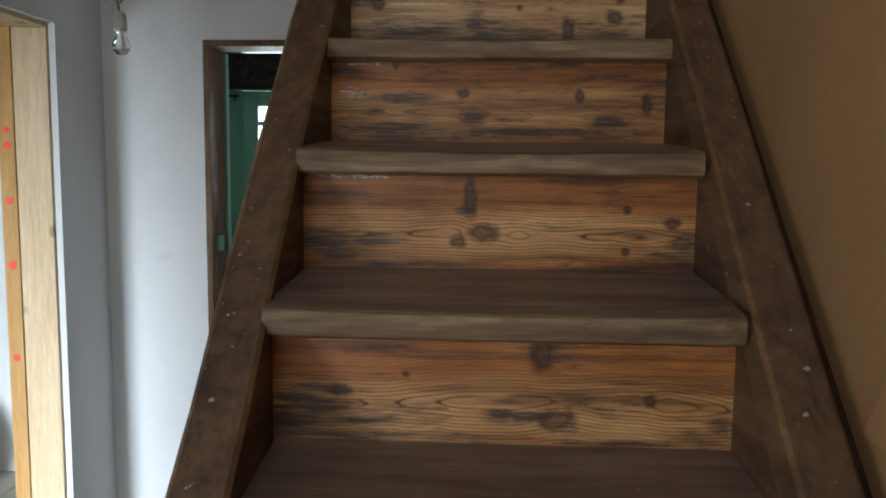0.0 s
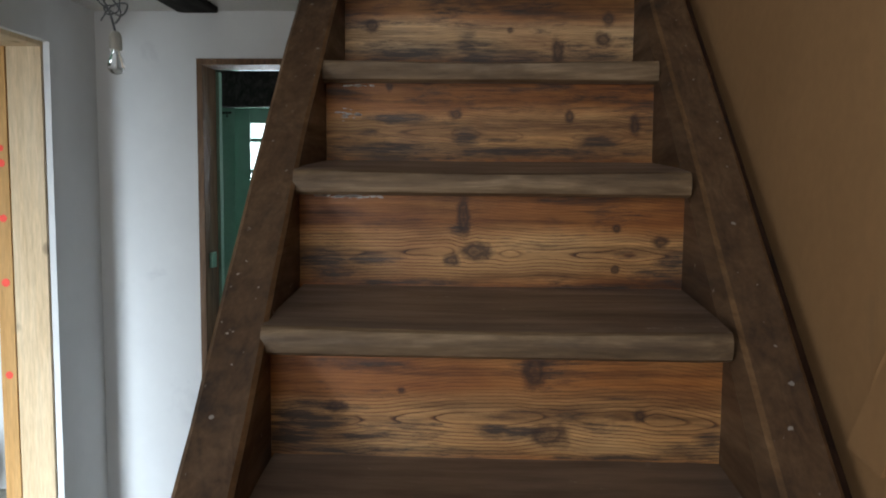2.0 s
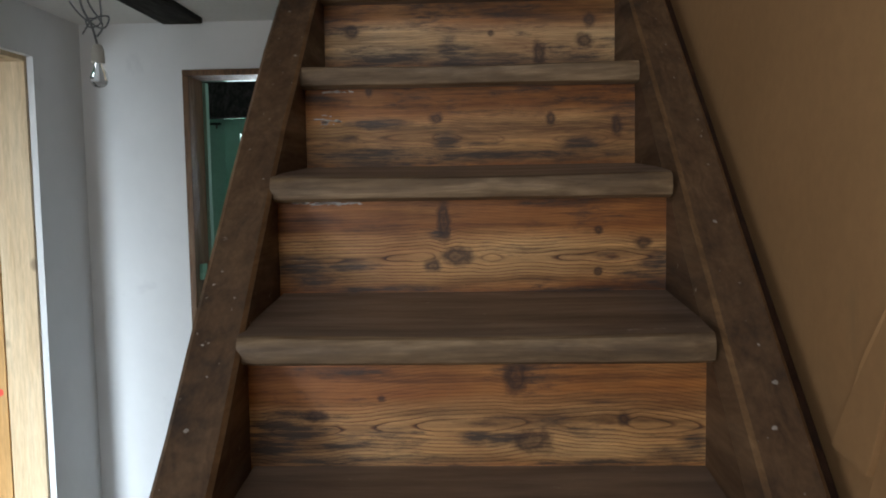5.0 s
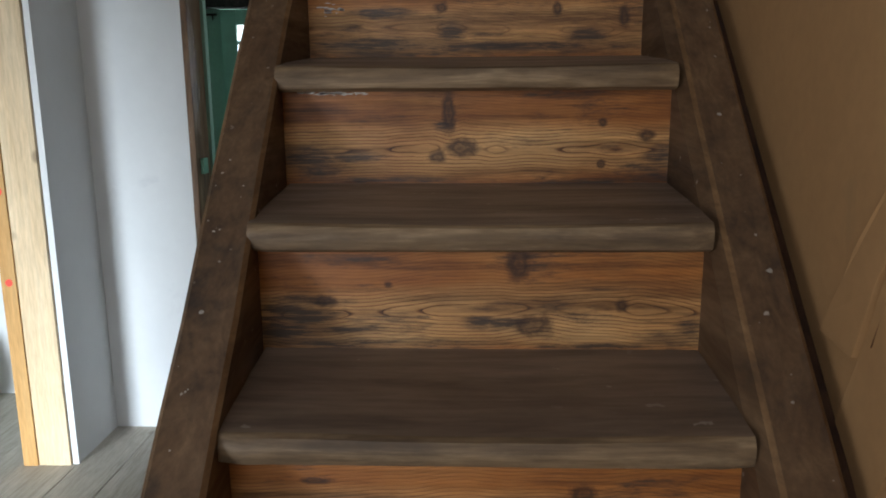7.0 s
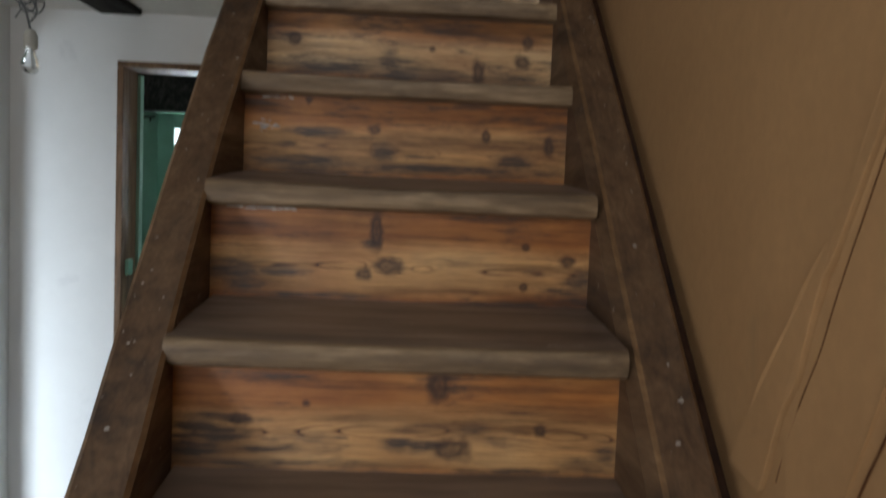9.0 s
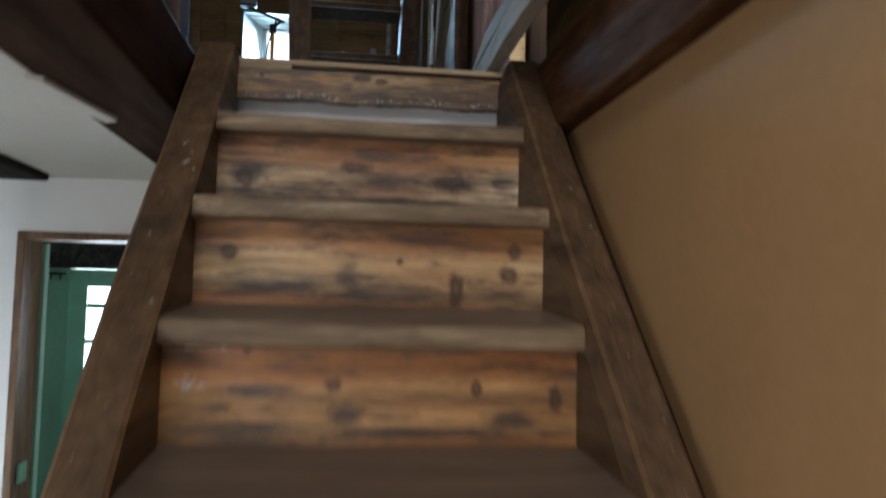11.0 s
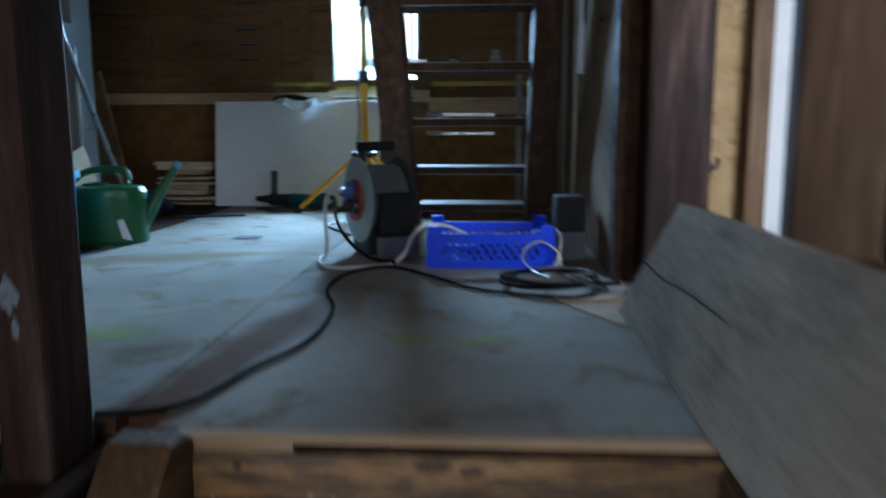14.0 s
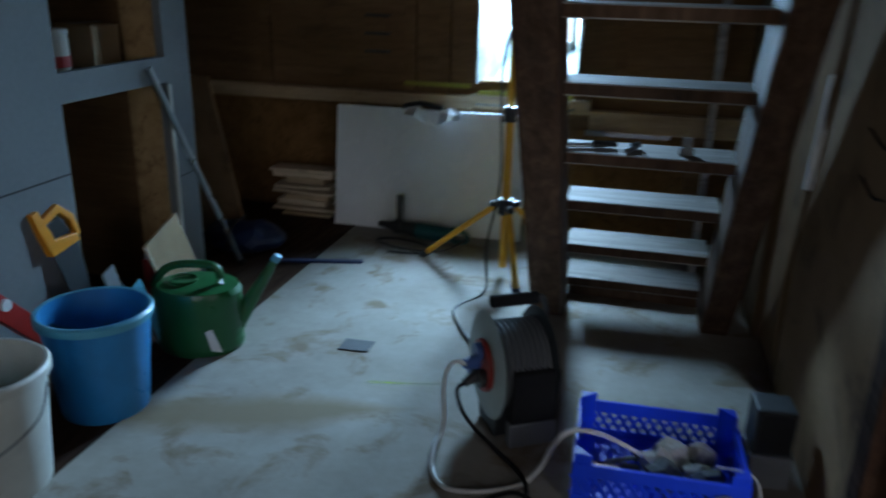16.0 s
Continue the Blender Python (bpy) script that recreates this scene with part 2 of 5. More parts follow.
M_BEAM = wood("old_beam", (0.022, 0.011, 0.007), (0.045, 0.022, 0.013), (0.075, 0.04, 0.023), "y", 0.5, rough=0.7, spec=0.08)
M_BEAM_R = wood("red_brown_beam", (0.05, 0.02, 0.009), (0.092, 0.04, 0.018), (0.15, 0.078, 0.034), "y", 0.55, (0.03, 0.012, 0.008), rough=0.85, spec=0.03, rings=0.15)
M_UPPERBOARD = wood("olive_brown_board", (0.06, 0.036, 0.014), (0.1, 0.062, 0.025), (0.14, 0.092, 0.04), "y", 0.3, (0.04, 0.022, 0.012), rough=0.9, spec=0.03, rings=0.1, grain=0.6)
M_BLACKBEAM = wood("black_beam", (0.012, 0.011, 0.01), (0.03, 0.027, 0.024), (0.07, 0.063, 0.055), "y", 0.4, rough=0.75, spec=0.08)
M_POST = wood("post_timber", (0.033, 0.019, 0.014), (0.07, 0.043, 0.034), (0.13, 0.09, 0.077), "z", 0.5, rough=0.75, spec=0.08, rings=0.2, grain=0.7)
M_PINE = wood("new_pine", (0.6, 0.43, 0.25), (0.67, 0.51, 0.32), (0.73, 0.58, 0.39), "z", 0.0, rough=0.6, knots=0.5, grain=0.6, rings=0.12)
M_PINE_O = wood("orange_pine", (0.42, 0.22, 0.07), (0.52, 0.29, 0.1), (0.6, 0.36, 0.14), "z", 0.0, rough=0.6, knots=0.4, grain=0.6, rings=0.15)
M_PINE_X = wood("sawn_batten", (0.33, 0.23, 0.13), (0.43, 0.31, 0.19), (0.52, 0.4, 0.26), "x", 0.1, rough=0.7, knots=0.4, grain=0.7, rings=0.2)
M_PALE = wood("pale_sawn", (0.52, 0.4, 0.27), (0.6, 0.48, 0.34), (0.67, 0.55, 0.41), "x", 0.1, (0.3, 0.22, 0.14), rough=0.75, knots=0.3, grain=0.7, rings=0.12)
M_GREYBOARD = wood("grey_board", (0.235, 0.185, 0.14), (0.31, 0.25, 0.195), (0.38, 0.315, 0.255), "y", 0.45, (0.13, 0.095, 0.07), rough=0.9, grain=0.5, spec=0.03, rings=0.1)
M_PANEL = wood("brown_panel", (0.12, 0.066, 0.03), (0.175, 0.1, 0.048), (0.23, 0.14, 0.072), "x", 0.3, (0.05, 0.03, 0.018), rough=0.8, grain=0.5, spec=0.1, rings=0.15)
M_PLANKWALL = wood("plank_wall", (0.06, 0.036, 0.02), (0.11, 0.07, 0.038), (0.165, 0.11, 0.065), "z", 0.4, (0.045, 0.028, 0.018), rough=0.85, knots=0.5, spec=0.08, rings=0.2, grain=0.7)
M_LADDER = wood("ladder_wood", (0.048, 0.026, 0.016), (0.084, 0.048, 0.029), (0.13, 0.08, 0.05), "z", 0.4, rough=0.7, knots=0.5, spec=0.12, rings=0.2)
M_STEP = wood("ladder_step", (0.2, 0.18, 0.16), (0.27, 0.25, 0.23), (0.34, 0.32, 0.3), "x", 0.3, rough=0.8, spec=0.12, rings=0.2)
M_WHITE = mottled("white_plaster", (0.68, 0.685, 0.68), (0.75, 0.755, 0.75), 1.3, 0.9, 0.04, 14, (0.6, 0.605, 0.61), 0.66, grainy=0.08)
M_OCHRE = mottled("ochre_plaster", (0.315, 0.178, 0.075), (0.385, 0.221, 0.096), 1.8, 0.88, 0.1, 40, (0.27, 0.17, 0.08), 0.7)
M_CEIL = mottled("ceiling_plaster", (0.66, 0.65, 0.62), (0.73, 0.72, 0.69), 2.0, 0.9, 0.06, 50)
M_FLOOR_LOW = wood("white_floorboard", (0.36, 0.32, 0.26), (0.45, 0.41, 0.34), (0.53, 0.49, 0.42), "y", 0.1, (0.2, 0.17, 0.13), rough=0.6, knots=0.4, rings=0.15)
M_FLOOR_UP = mottled("dusty_floor", (0.24, 0.22, 0.192), (0.345, 0.325, 0.29), 2.6, 0.85, 0.3, 38, (0.175, 0.125, 0.08), 0.6, spec=0.05)


def worn_run(m, p, q, width, colour):
    """A run of bare worn wood between two points of a floor, with ragged soft edges."""
    nt = m.node_tree
    bs = nt.nodes["Principled BSDF"]
    old = bs.inputs["Base Color"].links[0].from_socket
    sep = node(nt, "SeparateXYZ")
    nt.links.new(node(nt, "TexCoord").outputs["Object"], sep.inputs[0])

    def mth(op, a, b=0.0):
        n = node(nt, "Math", op=op)
        for k, v in enumerate((a, b)):
            if isinstance(v, bpy.types.NodeSocket):
                nt.links.new(v, n.inputs[k])
            else:
                n.inputs[k].default_value = v
        return n.outputs[0]

    d = (Vector(q) - Vector(p))
    u = d.normalized()
    rx, ry = mth("SUBTRACT", sep.outputs["X"], p[0]), mth("SUBTRACT", sep.outputs["Y"], p[1])
    along = mth("ADD", mth("MULTIPLY", rx, u.x), mth("MULTIPLY", ry, u.y))
    side = mth("ABSOLUTE", mth("SUBTRACT", mth("MULTIPLY", rx, u.y), mth("MULTIPLY", ry, u.x)))
    n1 = noise_tex(nt, coords(nt, (1, 1, 1), False), 9.0, 5, 0.65)
    wob = mth("MULTIPLY", mth("SUBTRACT", n1, 0.5), 0.7)
    past = mth("MAXIMUM", mth("SUBTRACT", along, d.length), mth("MULTIPLY", along, -1.0))
    past = mth("MULTIPLY", mth("MAXIMUM", past, 0.0), 0.35)
    dist = mth("ADD", mth("DIVIDE", mth("ADD", side, past), width), wob)
    mask = ramp(nt, dist, [(0.35, (0.92,)), (0.75, (0.4,)), (1.0, (0.0,))])
    nt.links.new(mix(nt, mask, old, colour), bs.inputs["Base Color"])


worn_run(M_FLOOR_UP, (-0.12, 2.95), (-0.035, 3.62), 0.085, (0.095, 0.036, 0.011))
worn_run(M_FLOOR_UP, (-0.85, 4.33), (-0.5, 4.45), 0.11, (0.21, 0.165, 0.11))
M_PLASTERBOARD = mottled("plasterboard", (0.155, 0.167, 0.172), (0.19, 0.204, 0.209), 1.5, 0.9, 0.1, 60)
M_GREEN = plain("green_paint", (0.13, 0.3, 0.21), 0.4)
M_GREEN_WALL = mottled("green_wall", (0.18, 0.33, 0.25), (0.22, 0.38, 0.29), 2, 0.8)
M_BLACK = plain("black_plastic", (0.015, 0.015, 0.016), 0.4)
M_GLASSY = plain("white_sheet", (0.72, 0.74, 0.76), 0.25, vary=0.04)

M_SHEET = plain("white_card", (0.84, 0.85, 0.87), 0.5, vary=0.03)


# ---- building helpers ----
def part(name, bm, material, parent=None, label="", bevel=0.0, smooth=False, kind="", category=""):
    me = bpy.data.meshes.new(name)
    bmesh.ops.recalc_face_normals(bm, faces=bm.faces)
    if bevel:
        sharp = [e for e in bm.edges if len(e.link_faces) == 2 and e.calc_face_angle(0) > 0.6]
        bmesh.ops.bevel(bm, geom=sharp, offset=bevel, segments=2, profile=0.6, affect="EDGES", clamp_overlap=True)
    if smooth:
        for f in bm.faces:
            f.smooth = True
    bm.to_mesh(me)
    bm.free()
    if smooth:
        me.set_sharp_from_angle(angle=radians(38))
    mats = material if isinstance(material, (list, tuple)) else [material]
    for m in mats:
        me.materials.append(m)
    ob = new(name, me)
    if parent:
        ob.parent = parent
    return tagged(ob, label=label, kind=kind, category=category)


def box(x0, x1, y0, y1, z0, z1, bm=None, m=None):
    bm = bm or bmesh.new()
    r = bmesh.ops.create_cube(bm, size=1.0)
    mat = Matrix.LocRotScale(((x0 + x1) / 2, (y0 + y1) / 2, (z0 + z1) / 2), None, (x1 - x0, y1 - y0, z1 - z0))
    bmesh.ops.transform(bm, matrix=(m @ mat) if m else mat, verts=r["verts"])
    return bm


def prism(pts, axis, a, b, bm=None):
    """A polygon of (u, v) drawn out along an axis from a to b."""
    bm = bm or bmesh.new()
    put = {"x": lambda u, v, w: (w, u, v), "y": lambda u, v, w: (u, w, v), "z": lambda u, v, w: (u, v, w)}[axis]
    lo = [bm.verts.new(put(u, v, a)) for u, v in pts]
    hi = [bm.verts.new(put(u, v, b)) for u, v in pts]
    bm.faces.new(lo)
    bm.faces.new(hi[::-1])
    n = len(pts)
    for i in range(n):
        bm.faces.new((lo[i], hi[i], hi[(i + 1) % n], lo[(i + 1) % n]))
    return bm


def cyl(p, q, r0, r1=None, seg=20, bm=None, caps=True):
    bm = bm or bmesh.new()
    p, q = Vector(p), Vector(q)
    r = bmesh.ops.create_cone(bm, cap_ends=caps, segments=seg, radius1=r0, radius2=r0 if r1 is None else r1, depth=(q - p).length)
    m = Matrix.Translation((p + q) / 2) @ (q - p).to_track_quat("Z", "Y").to_matrix().to_4x4()
    bmesh.ops.transform(bm, matrix=m, verts=r["verts"])
    return bm


def lathe(profile, m=None, seg=32, bm=None, caps=True):
    """A profile of (radius, height) turned about z."""
    bm = bm or bmesh.new()
    rings = []
    for r, z in profile:
        rings.append([bm.verts.new((r * math.cos(2 * math.pi * i / seg), r * math.sin(2 * math.pi * i / seg), z)) for i in range(seg)])
    for a, b in zip(rings, rings[1:]):
        for i in range(seg):
            bm.faces.new((a[i], a[(i + 1) % seg], b[(i + 1) % seg], b[i]))
    for ring, flip in ((rings[0], True), (rings[-1], False)) if caps else ():
        bm.faces.new(ring[::-1] if flip else ring)
    if m:
        bmesh.ops.transform(bm, matrix=m, verts=bm.verts)
    return bm


def tube(pts, r, seg=8, bm=None, steps=6):
    """A round cable through the points, smoothed."""
    bm = bm or bmesh.new()
    P = [Vector(p) for p in pts]
    line = []
    for i in range(len(P) - 1):
        a, b, c, d = P[max(i - 1, 0)], P[i], P[i + 1], P[min(i + 2, len(P) - 1)]
        for k in range(steps):
            t = k / steps
            line.append(0.5 * ((2 * b) + (c - a) * t + (2 * a - 5 * b + 4 * c - d) * t * t + (3 * b - a - 3 * c + d) * t ** 3))
    line.append(P[-1])
    rings = []
    for i, p in enumerate(line):
        d = (line[min(i + 1, len(line) - 1)] - line[max(i - 1, 0)]).normalized()
        q = d.to_track_quat("Z", "Y").to_matrix()
        rings.append([bm.verts.new(p + q @ Vector((r * math.cos(2 * math.pi * k / seg), r * math.sin(2 * math.pi * k / seg), 0))) for k in range(seg)])
    for a, b in zip(rings, rings[1:]):
        for k in range(seg):
            bm.faces.new((a[k], a[(k + 1) % seg], b[(k + 1) % seg], b[k]))
    bm.faces.new(rings[0][::-1])
    bm.faces.new(rings[-1])
    return bm


def thing(name, label, category, at=(0, 0, 0), rz=0.0, group=""):
    ob = new(name)
    ob.empty_display_size = 0.1
    ob.matrix_world = pose(*at, 0, 0, rz)
    return tagged(ob, label, category, group)


def structure(name, bm, material, label, category, bevel=0.0):
    return part(name, bm, material, None, label, bevel, kind="structure", category=category)


# ---- lower storey ----
FLOOR_UP, CEIL_LOW, WALL_N, WALL_E, WALL_W = 2.59, 2.36, 3.90, 0.85, -1.37
low = structure("floor_lower", box(-4.0, 1.0, -1.6, 6.5, -0.12, -0.03), M_FLOOR_LOW, "whitewashed timber floor of the lower room", "floor")
bmw = box(WALL_W - 0.25, -0.913, WALL_N, WALL_N + 0.16, 0, 2.56)
box(-0.913, -0.10, WALL_N, WALL_N + 0.16, 2.152, 2.56, bmw)
box(-0.10, 1.0, WALL_N, WALL_N + 0.16, 0, 2.56, bmw)
structure("wall_north", bmw, M_WHITE, "white plastered wall with a doorway and grey scuffs", "wall")
bmw = box(WALL_W - 0.22, WALL_W, 3.53, WALL_N, 0, CEIL_LOW + 0.2)
box(WALL_W - 0.22, WALL_W, 1.5, 3.53, 2.16, CEIL_LOW + 0.2, bmw)
box(WALL_W - 0.22, WALL_W, -1.6, -1.22, 0, CEIL_LOW + 0.2, bmw)
box(WALL_W - 0.22, WALL_W, -0.28, 1.5, 0, CEIL_LOW + 0.2, bmw)
box(WALL_W - 0.22, WALL_W, -1.22, -0.28, 0, 0.45, bmw)
box(WALL_W - 0.22, WALL_W, -1.22, -0.28, 1.45, CEIL_LOW + 0.2, bmw)
structure("wall_west", bmw, M_WHITE, "white plastered wall with a timber-lined opening", "wall")
structure("wall_east", box(WALL_E, WALL_E + 0.16, -1.6, 3.47, 0, CEIL_LOW), M_OCHRE, "ochre clay-plastered wall beside the stairs", "wall")
structure("wall_east_end", box(WALL_E, WALL_E + 0.16, 3.472, WALL_N, 0, CEIL_LOW), M_WHITE, "white plastered end of the stair wall", "wall")
bmw = box(-4.0, -3.1, -1.76, -1.6, 0, 2.56)
box(-3.1, -1.8, -1.76, -1.6, 0, 0.45, bmw)
box(-3.1, -1.8, -1.76, -1.6, 1.5, 2.56, bmw)
box(-1.8, -0.95, -1.76, -1.6, 0, 2.56, bmw)
box(0.25, 1.0, -1.76, -1.6, 0, 2.56, bmw)
box(-0.95, 0.25, -1.76, -1.6, 0, 1.2, bmw)
box(-0.95, 0.25, -1.76, -1.6, 2.3, 2.56, bmw)
structure("wall_south", bmw, M_WHITE, "white plastered wall with a window opening", "wall")
bmc = box(WALL_W, -0.34, -1.6, WALL_N, CEIL_LOW, CEIL_LOW + 0.03)
box(-0.34, WALL_E, 3.12, WALL_N, CEIL_LOW, CEIL_LOW + 0.03, bmc)
box(-0.34, 1.0, -1.6, 0.3, CEIL_LOW + 0.21, CEIL_LOW + 0.23, bmc)
structure("ceiling", bmc, M_CEIL, "white plastered ceiling of the lower room", "ceiling")

structure("trim_ceiling_edge", box(-0.11, 0.84, 3.056, 3.0595, 2.362, 2.56), M_CEIL, "pale plastered edge of the ceiling at the stair head", "trim")

# side room to the west
bmw = box(-4.1, -4.0, -1.6, 4.8, 0, 2.56)
box(-4.0, WALL_W - 0.25, 4.3, 4.4, 0, 2.56, bmw)
structure("wall_side_room", bmw, M_WHITE, "white plastered wall of the side room", "wall")
structure("ceiling_side_room", box(-4.0, WALL_W - 0.22, -1.6, 4.4, 2.5, 2.55), M_CEIL, "white ceiling of the side room", "ceiling")

# green room to the north
bmw = box(-1.7, -1.6, WALL_N + 0.16, 6.4, 0, 2.56)
# The gap in the east side is made for the added fill lamp.
box(0.9, 1.0, WALL_N + 0.16, 4.3, 0, 2.56, bmw)
box(0.9, 1.0, 5.1, 6.4, 0, 2.56, bmw)
box(0.9, 1.0, 4.3, 5.1, 0, 1.0, bmw)
box(0.9, 1.0, 4.3, 5.1, 2.0, 2.56, bmw)
box(-0.1, 1.0, 6.4, 6.5, 0, 2.56, bmw)
box(-1.6, -0.1, 6.4, 6.5, 0, 1.05, bmw)
box(-1.6, -0.1, 6.4, 6.5, 2.15, 2.56, bmw)
structure("wall_green_room", bmw, M_GREEN_WALL, "green painted wall of the far room", "wall")
structure("ceiling_green_room", box(-1.7, 1.0, WALL_N + 0.16, 6.5, 2.3, 2.4), M_CEIL, "pale ceiling of the far room", "ceiling")

# ---- stairs ----
NOSE_Y = [0.67, 0.90, 1.135, 1.367, 1.60, 1.86, 2.147, 2.398, 2.65]
NOSE_Z = [0.44, 0.68, 0.92, 1.157, 1.40, 1.645, 1.887, 2.128, 2.357]
X0, X1 = -0.018, 0.728
inner_west = lambda y: 0.008 - 0.022 * min(max((y - 1.3) / 0.7, 0.0), 1.0)
INNER_EAST = 0.716
RISER_MARKS = {
    2: ([(0.128, 1.066, 0.016, 0.004), (0.5, 1.05, 0.015, 0.01)], [(0.35, 0.96, 0.3, 0.02)]),
    3: ([(0.422, 1.328, 0.014, 0.024), (0.104, 1.262, 0.014, 0.008), (0.447, 1.221, 0.024, 0.014), (0.59, 1.256, 0.008, 0.007), (0.21, 1.29, 0.006, 0.005)],
        [(0.06, 1.235, 0.09, 0.04), (0.66, 1.2, 0.06, 0.016), (0.4, 1.225, 0.05, 0.01), (0.2, 1.19, 0.24, 0.012), (0.447, 1.325, 0.012, 0.02), (0.03, 1.21, 0.08, 0.03), (0.14, 1.215, 0.1, 0.012), (0.36, 1.227, 0.03, 0.012), (0.7, 1.215, 0.03, 0.025), (0.58, 1.185, 0.14, 0.007)]),
    4: ([(0.302, 1.555, 0.009, 0.03), (0.327, 1.492, 0.022, 0.014), (0.674, 1.515, 0.012, 0.009), (0.591, 1.538, 0.007, 0.006), (0.59, 1.46, 0.006, 0.006), (0.28, 1.475, 0.012, 0.009)],
        [(0.03, 1.48, 0.06, 0.03), (0.7, 1.47, 0.035, 0.03), (0.16, 1.43, 0.2, 0.01), (0.5, 1.425, 0.2, 0.009), (0.05, 1.445, 0.06, 0.02), (0.29, 1.535, 0.022, 0.012), (0.12, 1.475, 0.05, 0.01), (0.69, 1.44, 0.04, 0.016)]),
    5: ([(0.216, 1.845, 0.012, 0.006), (0.278, 1.775, 0.012, 0.009), (0.531, 1.77, 0.008, 0.012), (0.677, 1.753, 0.01, 0.016), (0.128, 1.84, 0.006, 0.012)],
        [(0.593, 1.716, 0.05, 0.02), (0.13, 1.695, 0.2, 0.02), (0.4, 1.69, 0.3, 0.014), (0.3, 1.72, 0.03, 0.03), (0.16, 1.765, 0.07, 0.012)], (1, 1, 1), 0.6, 0.53),
    6: ([(0.056, 2.016, 0.014, 0.012), (0.407, 2.006, 0.007, 0.006), (0.527, 1.95, 0.012, 0.03), (0.653, 2.034, 0.011, 0.012), (0.642, 1.984, 0.018, 0.013)],
        [(0.12, 1.95, 0.16, 0.025), (0.35, 1.935, 0.2, 0.02), (0.62, 1.94, 0.1, 0.02), (0.3, 1.965, 0.03, 0.03)], (1.02, 1.18, 1.5), 0.35, 0.52),
    7: ([(0.31, 2.245, 0.03, 0.009), (0.549, 2.215, 0.035, 0.016), (0.05, 2.21, 0.02, 0.02)],
        [(0.397, 2.222, 0.13, 0.014), (0.56, 2.21, 0.09, 0.025), (0.14, 2.175, 0.2, 0.014), (0.45, 2.165, 0.25, 0.012), (0.67, 2.229, 0.04, 0.03), (0.06, 2.23, 0.05, 0.02)], (1.05, 1.3, 1.95), 0.75, 0.53),
}
stairs = thing("staircase", "steep old wooden staircase with worn treads and dark stringers", "staircase")
for i, (ny, nz) in enumerate(zip(NOSE_Y, NOSE_Z)):
    last = i + 1 == len(NOSE_Y)
    back = 2.955 if last else NOSE_Y[i + 1] + 0.075
    rise = 0.0 if last else 0.026
    bm = bmesh.new()
    secs = []
    for k in range(19):
        f = k / 18
        x = inner_west(ny) - 0.004 + (INNER_EAST - inner_west(ny) + 0.004) * f
        e = 0.007 if k in (0, 18) else 0.0
        w = 0.004 * noise.noise((x * 5.0, i * 3.7, 0.0)) + 0.003 * noise.noise((x * 19.0, i * 2.1, 4.0))
        d = -0.004 * math.sin(math.pi * f) ** 2
        prof = [(ny + 0.016 + e, nz - 0.047), (ny + 0.004 + w + e, nz - 0.041), (ny + w + e, nz - 0.028), (ny + w + e, nz - 0.014 + d), (ny + 0.005 + w + e, nz - 0.004 + d), (ny + 0.016 + w, nz + d), (ny + 0.1, nz + 0.35 * rise + d), (back, nz + rise), (back, nz - 0.03)]
        secs.append([bm.verts.new((x, y, z)) for y, z in prof])
    for p, q in zip(secs, secs[1:]):
        for k in range(9):
            fc = bm.faces.new((p[k], q[k], q[(k + 1) % 9], p[(k + 1) % 9]))
            fc.material_index = 1 if k < 5 else 0
    bm.faces.new(secs[0][::-1]).material_index = 1
    bm.faces.new(secs[-1]).material_index = 1
    part("tread", bm, [M_TREAD, M_NOSE], stairs, smooth=True)
    if i + 1 < len(NOSE_Y):
        ry = NOSE_Y[i + 1] + 0.055
        rm = riser_wood("riser_pine", RISER_MARKS[i][0], RISER_MARKS[i][1], nz + 0.085, *RISER_MARKS[i][2:]) if i in RISER_MARKS else M_RISER
        part("riser", box(inner_west(ry) - 0.01, INNER_EAST + 0.006, ry, ry + 0.02, nz + 0.012, NOSE_Z[i + 1] - 0.02), rm, stairs)


def stringer(side):
    """A hewn side board along the flight, cut level at its head; its inner face leans a little."""
    sl = (2.357 - 1.157) / (2.65 - 1.367)
    top = lambda y: min(1.157 + sl * (y - 1.367), 2.602)
    bm = bmesh.new()
    secs = []
    ys = [0.3 + 0.1 * k for k in range(27)] + [2.913, 2.96, 2.99, 3.0]
    for y in ys:
        w = 0.003 * noise.noise((y * 2.3, side * 5.0, 1.0)) + 0.0015 * noise.noise((y * 9.0, side * 5.0, 3.0))
        h = 0.002 * noise.noise((y * 4.0, side * 9.0, 6.0))
        zt = top(y) + h - (0.02 if y > 2.98 else 0.0)
        zb = max(min(1.157 + sl * (y - 1.367) - 0.34, 2.3), 0.0)
        if side < 0:
            i0, i1, o = inner_west(y) + w, inner_west(y) + 0.002 + w, -0.074 - 0.030 * min(max((y - 1.3) / 0.9, 0.0), 1.0) + w
        else:
            i0, i1, o = INNER_EAST, 0.729 + w, 0.812 + w
        c = 0.007 * side
        secs.append([bm.verts.new(p) for p in ((i0, y, zb), (i0, y, max(zt - 0.05, zb + 0.01)), (i1, y, zt - 0.008), (i1 + c, y, zt), (o - c, y, zt), (o, y, zt - 0.008), (o, y, zb))])
    for p, q in zip(secs, secs[1:]):
        for k in range(7):
            bm.faces.new((p[k], q[k], q[(k + 1) % 7], p[(k + 1) % 7])).material_index = 1 if k in (2, 4) else 0
    bm.faces.new(secs[0][::-1])
    bm.faces.new(secs[-1])
    return bm


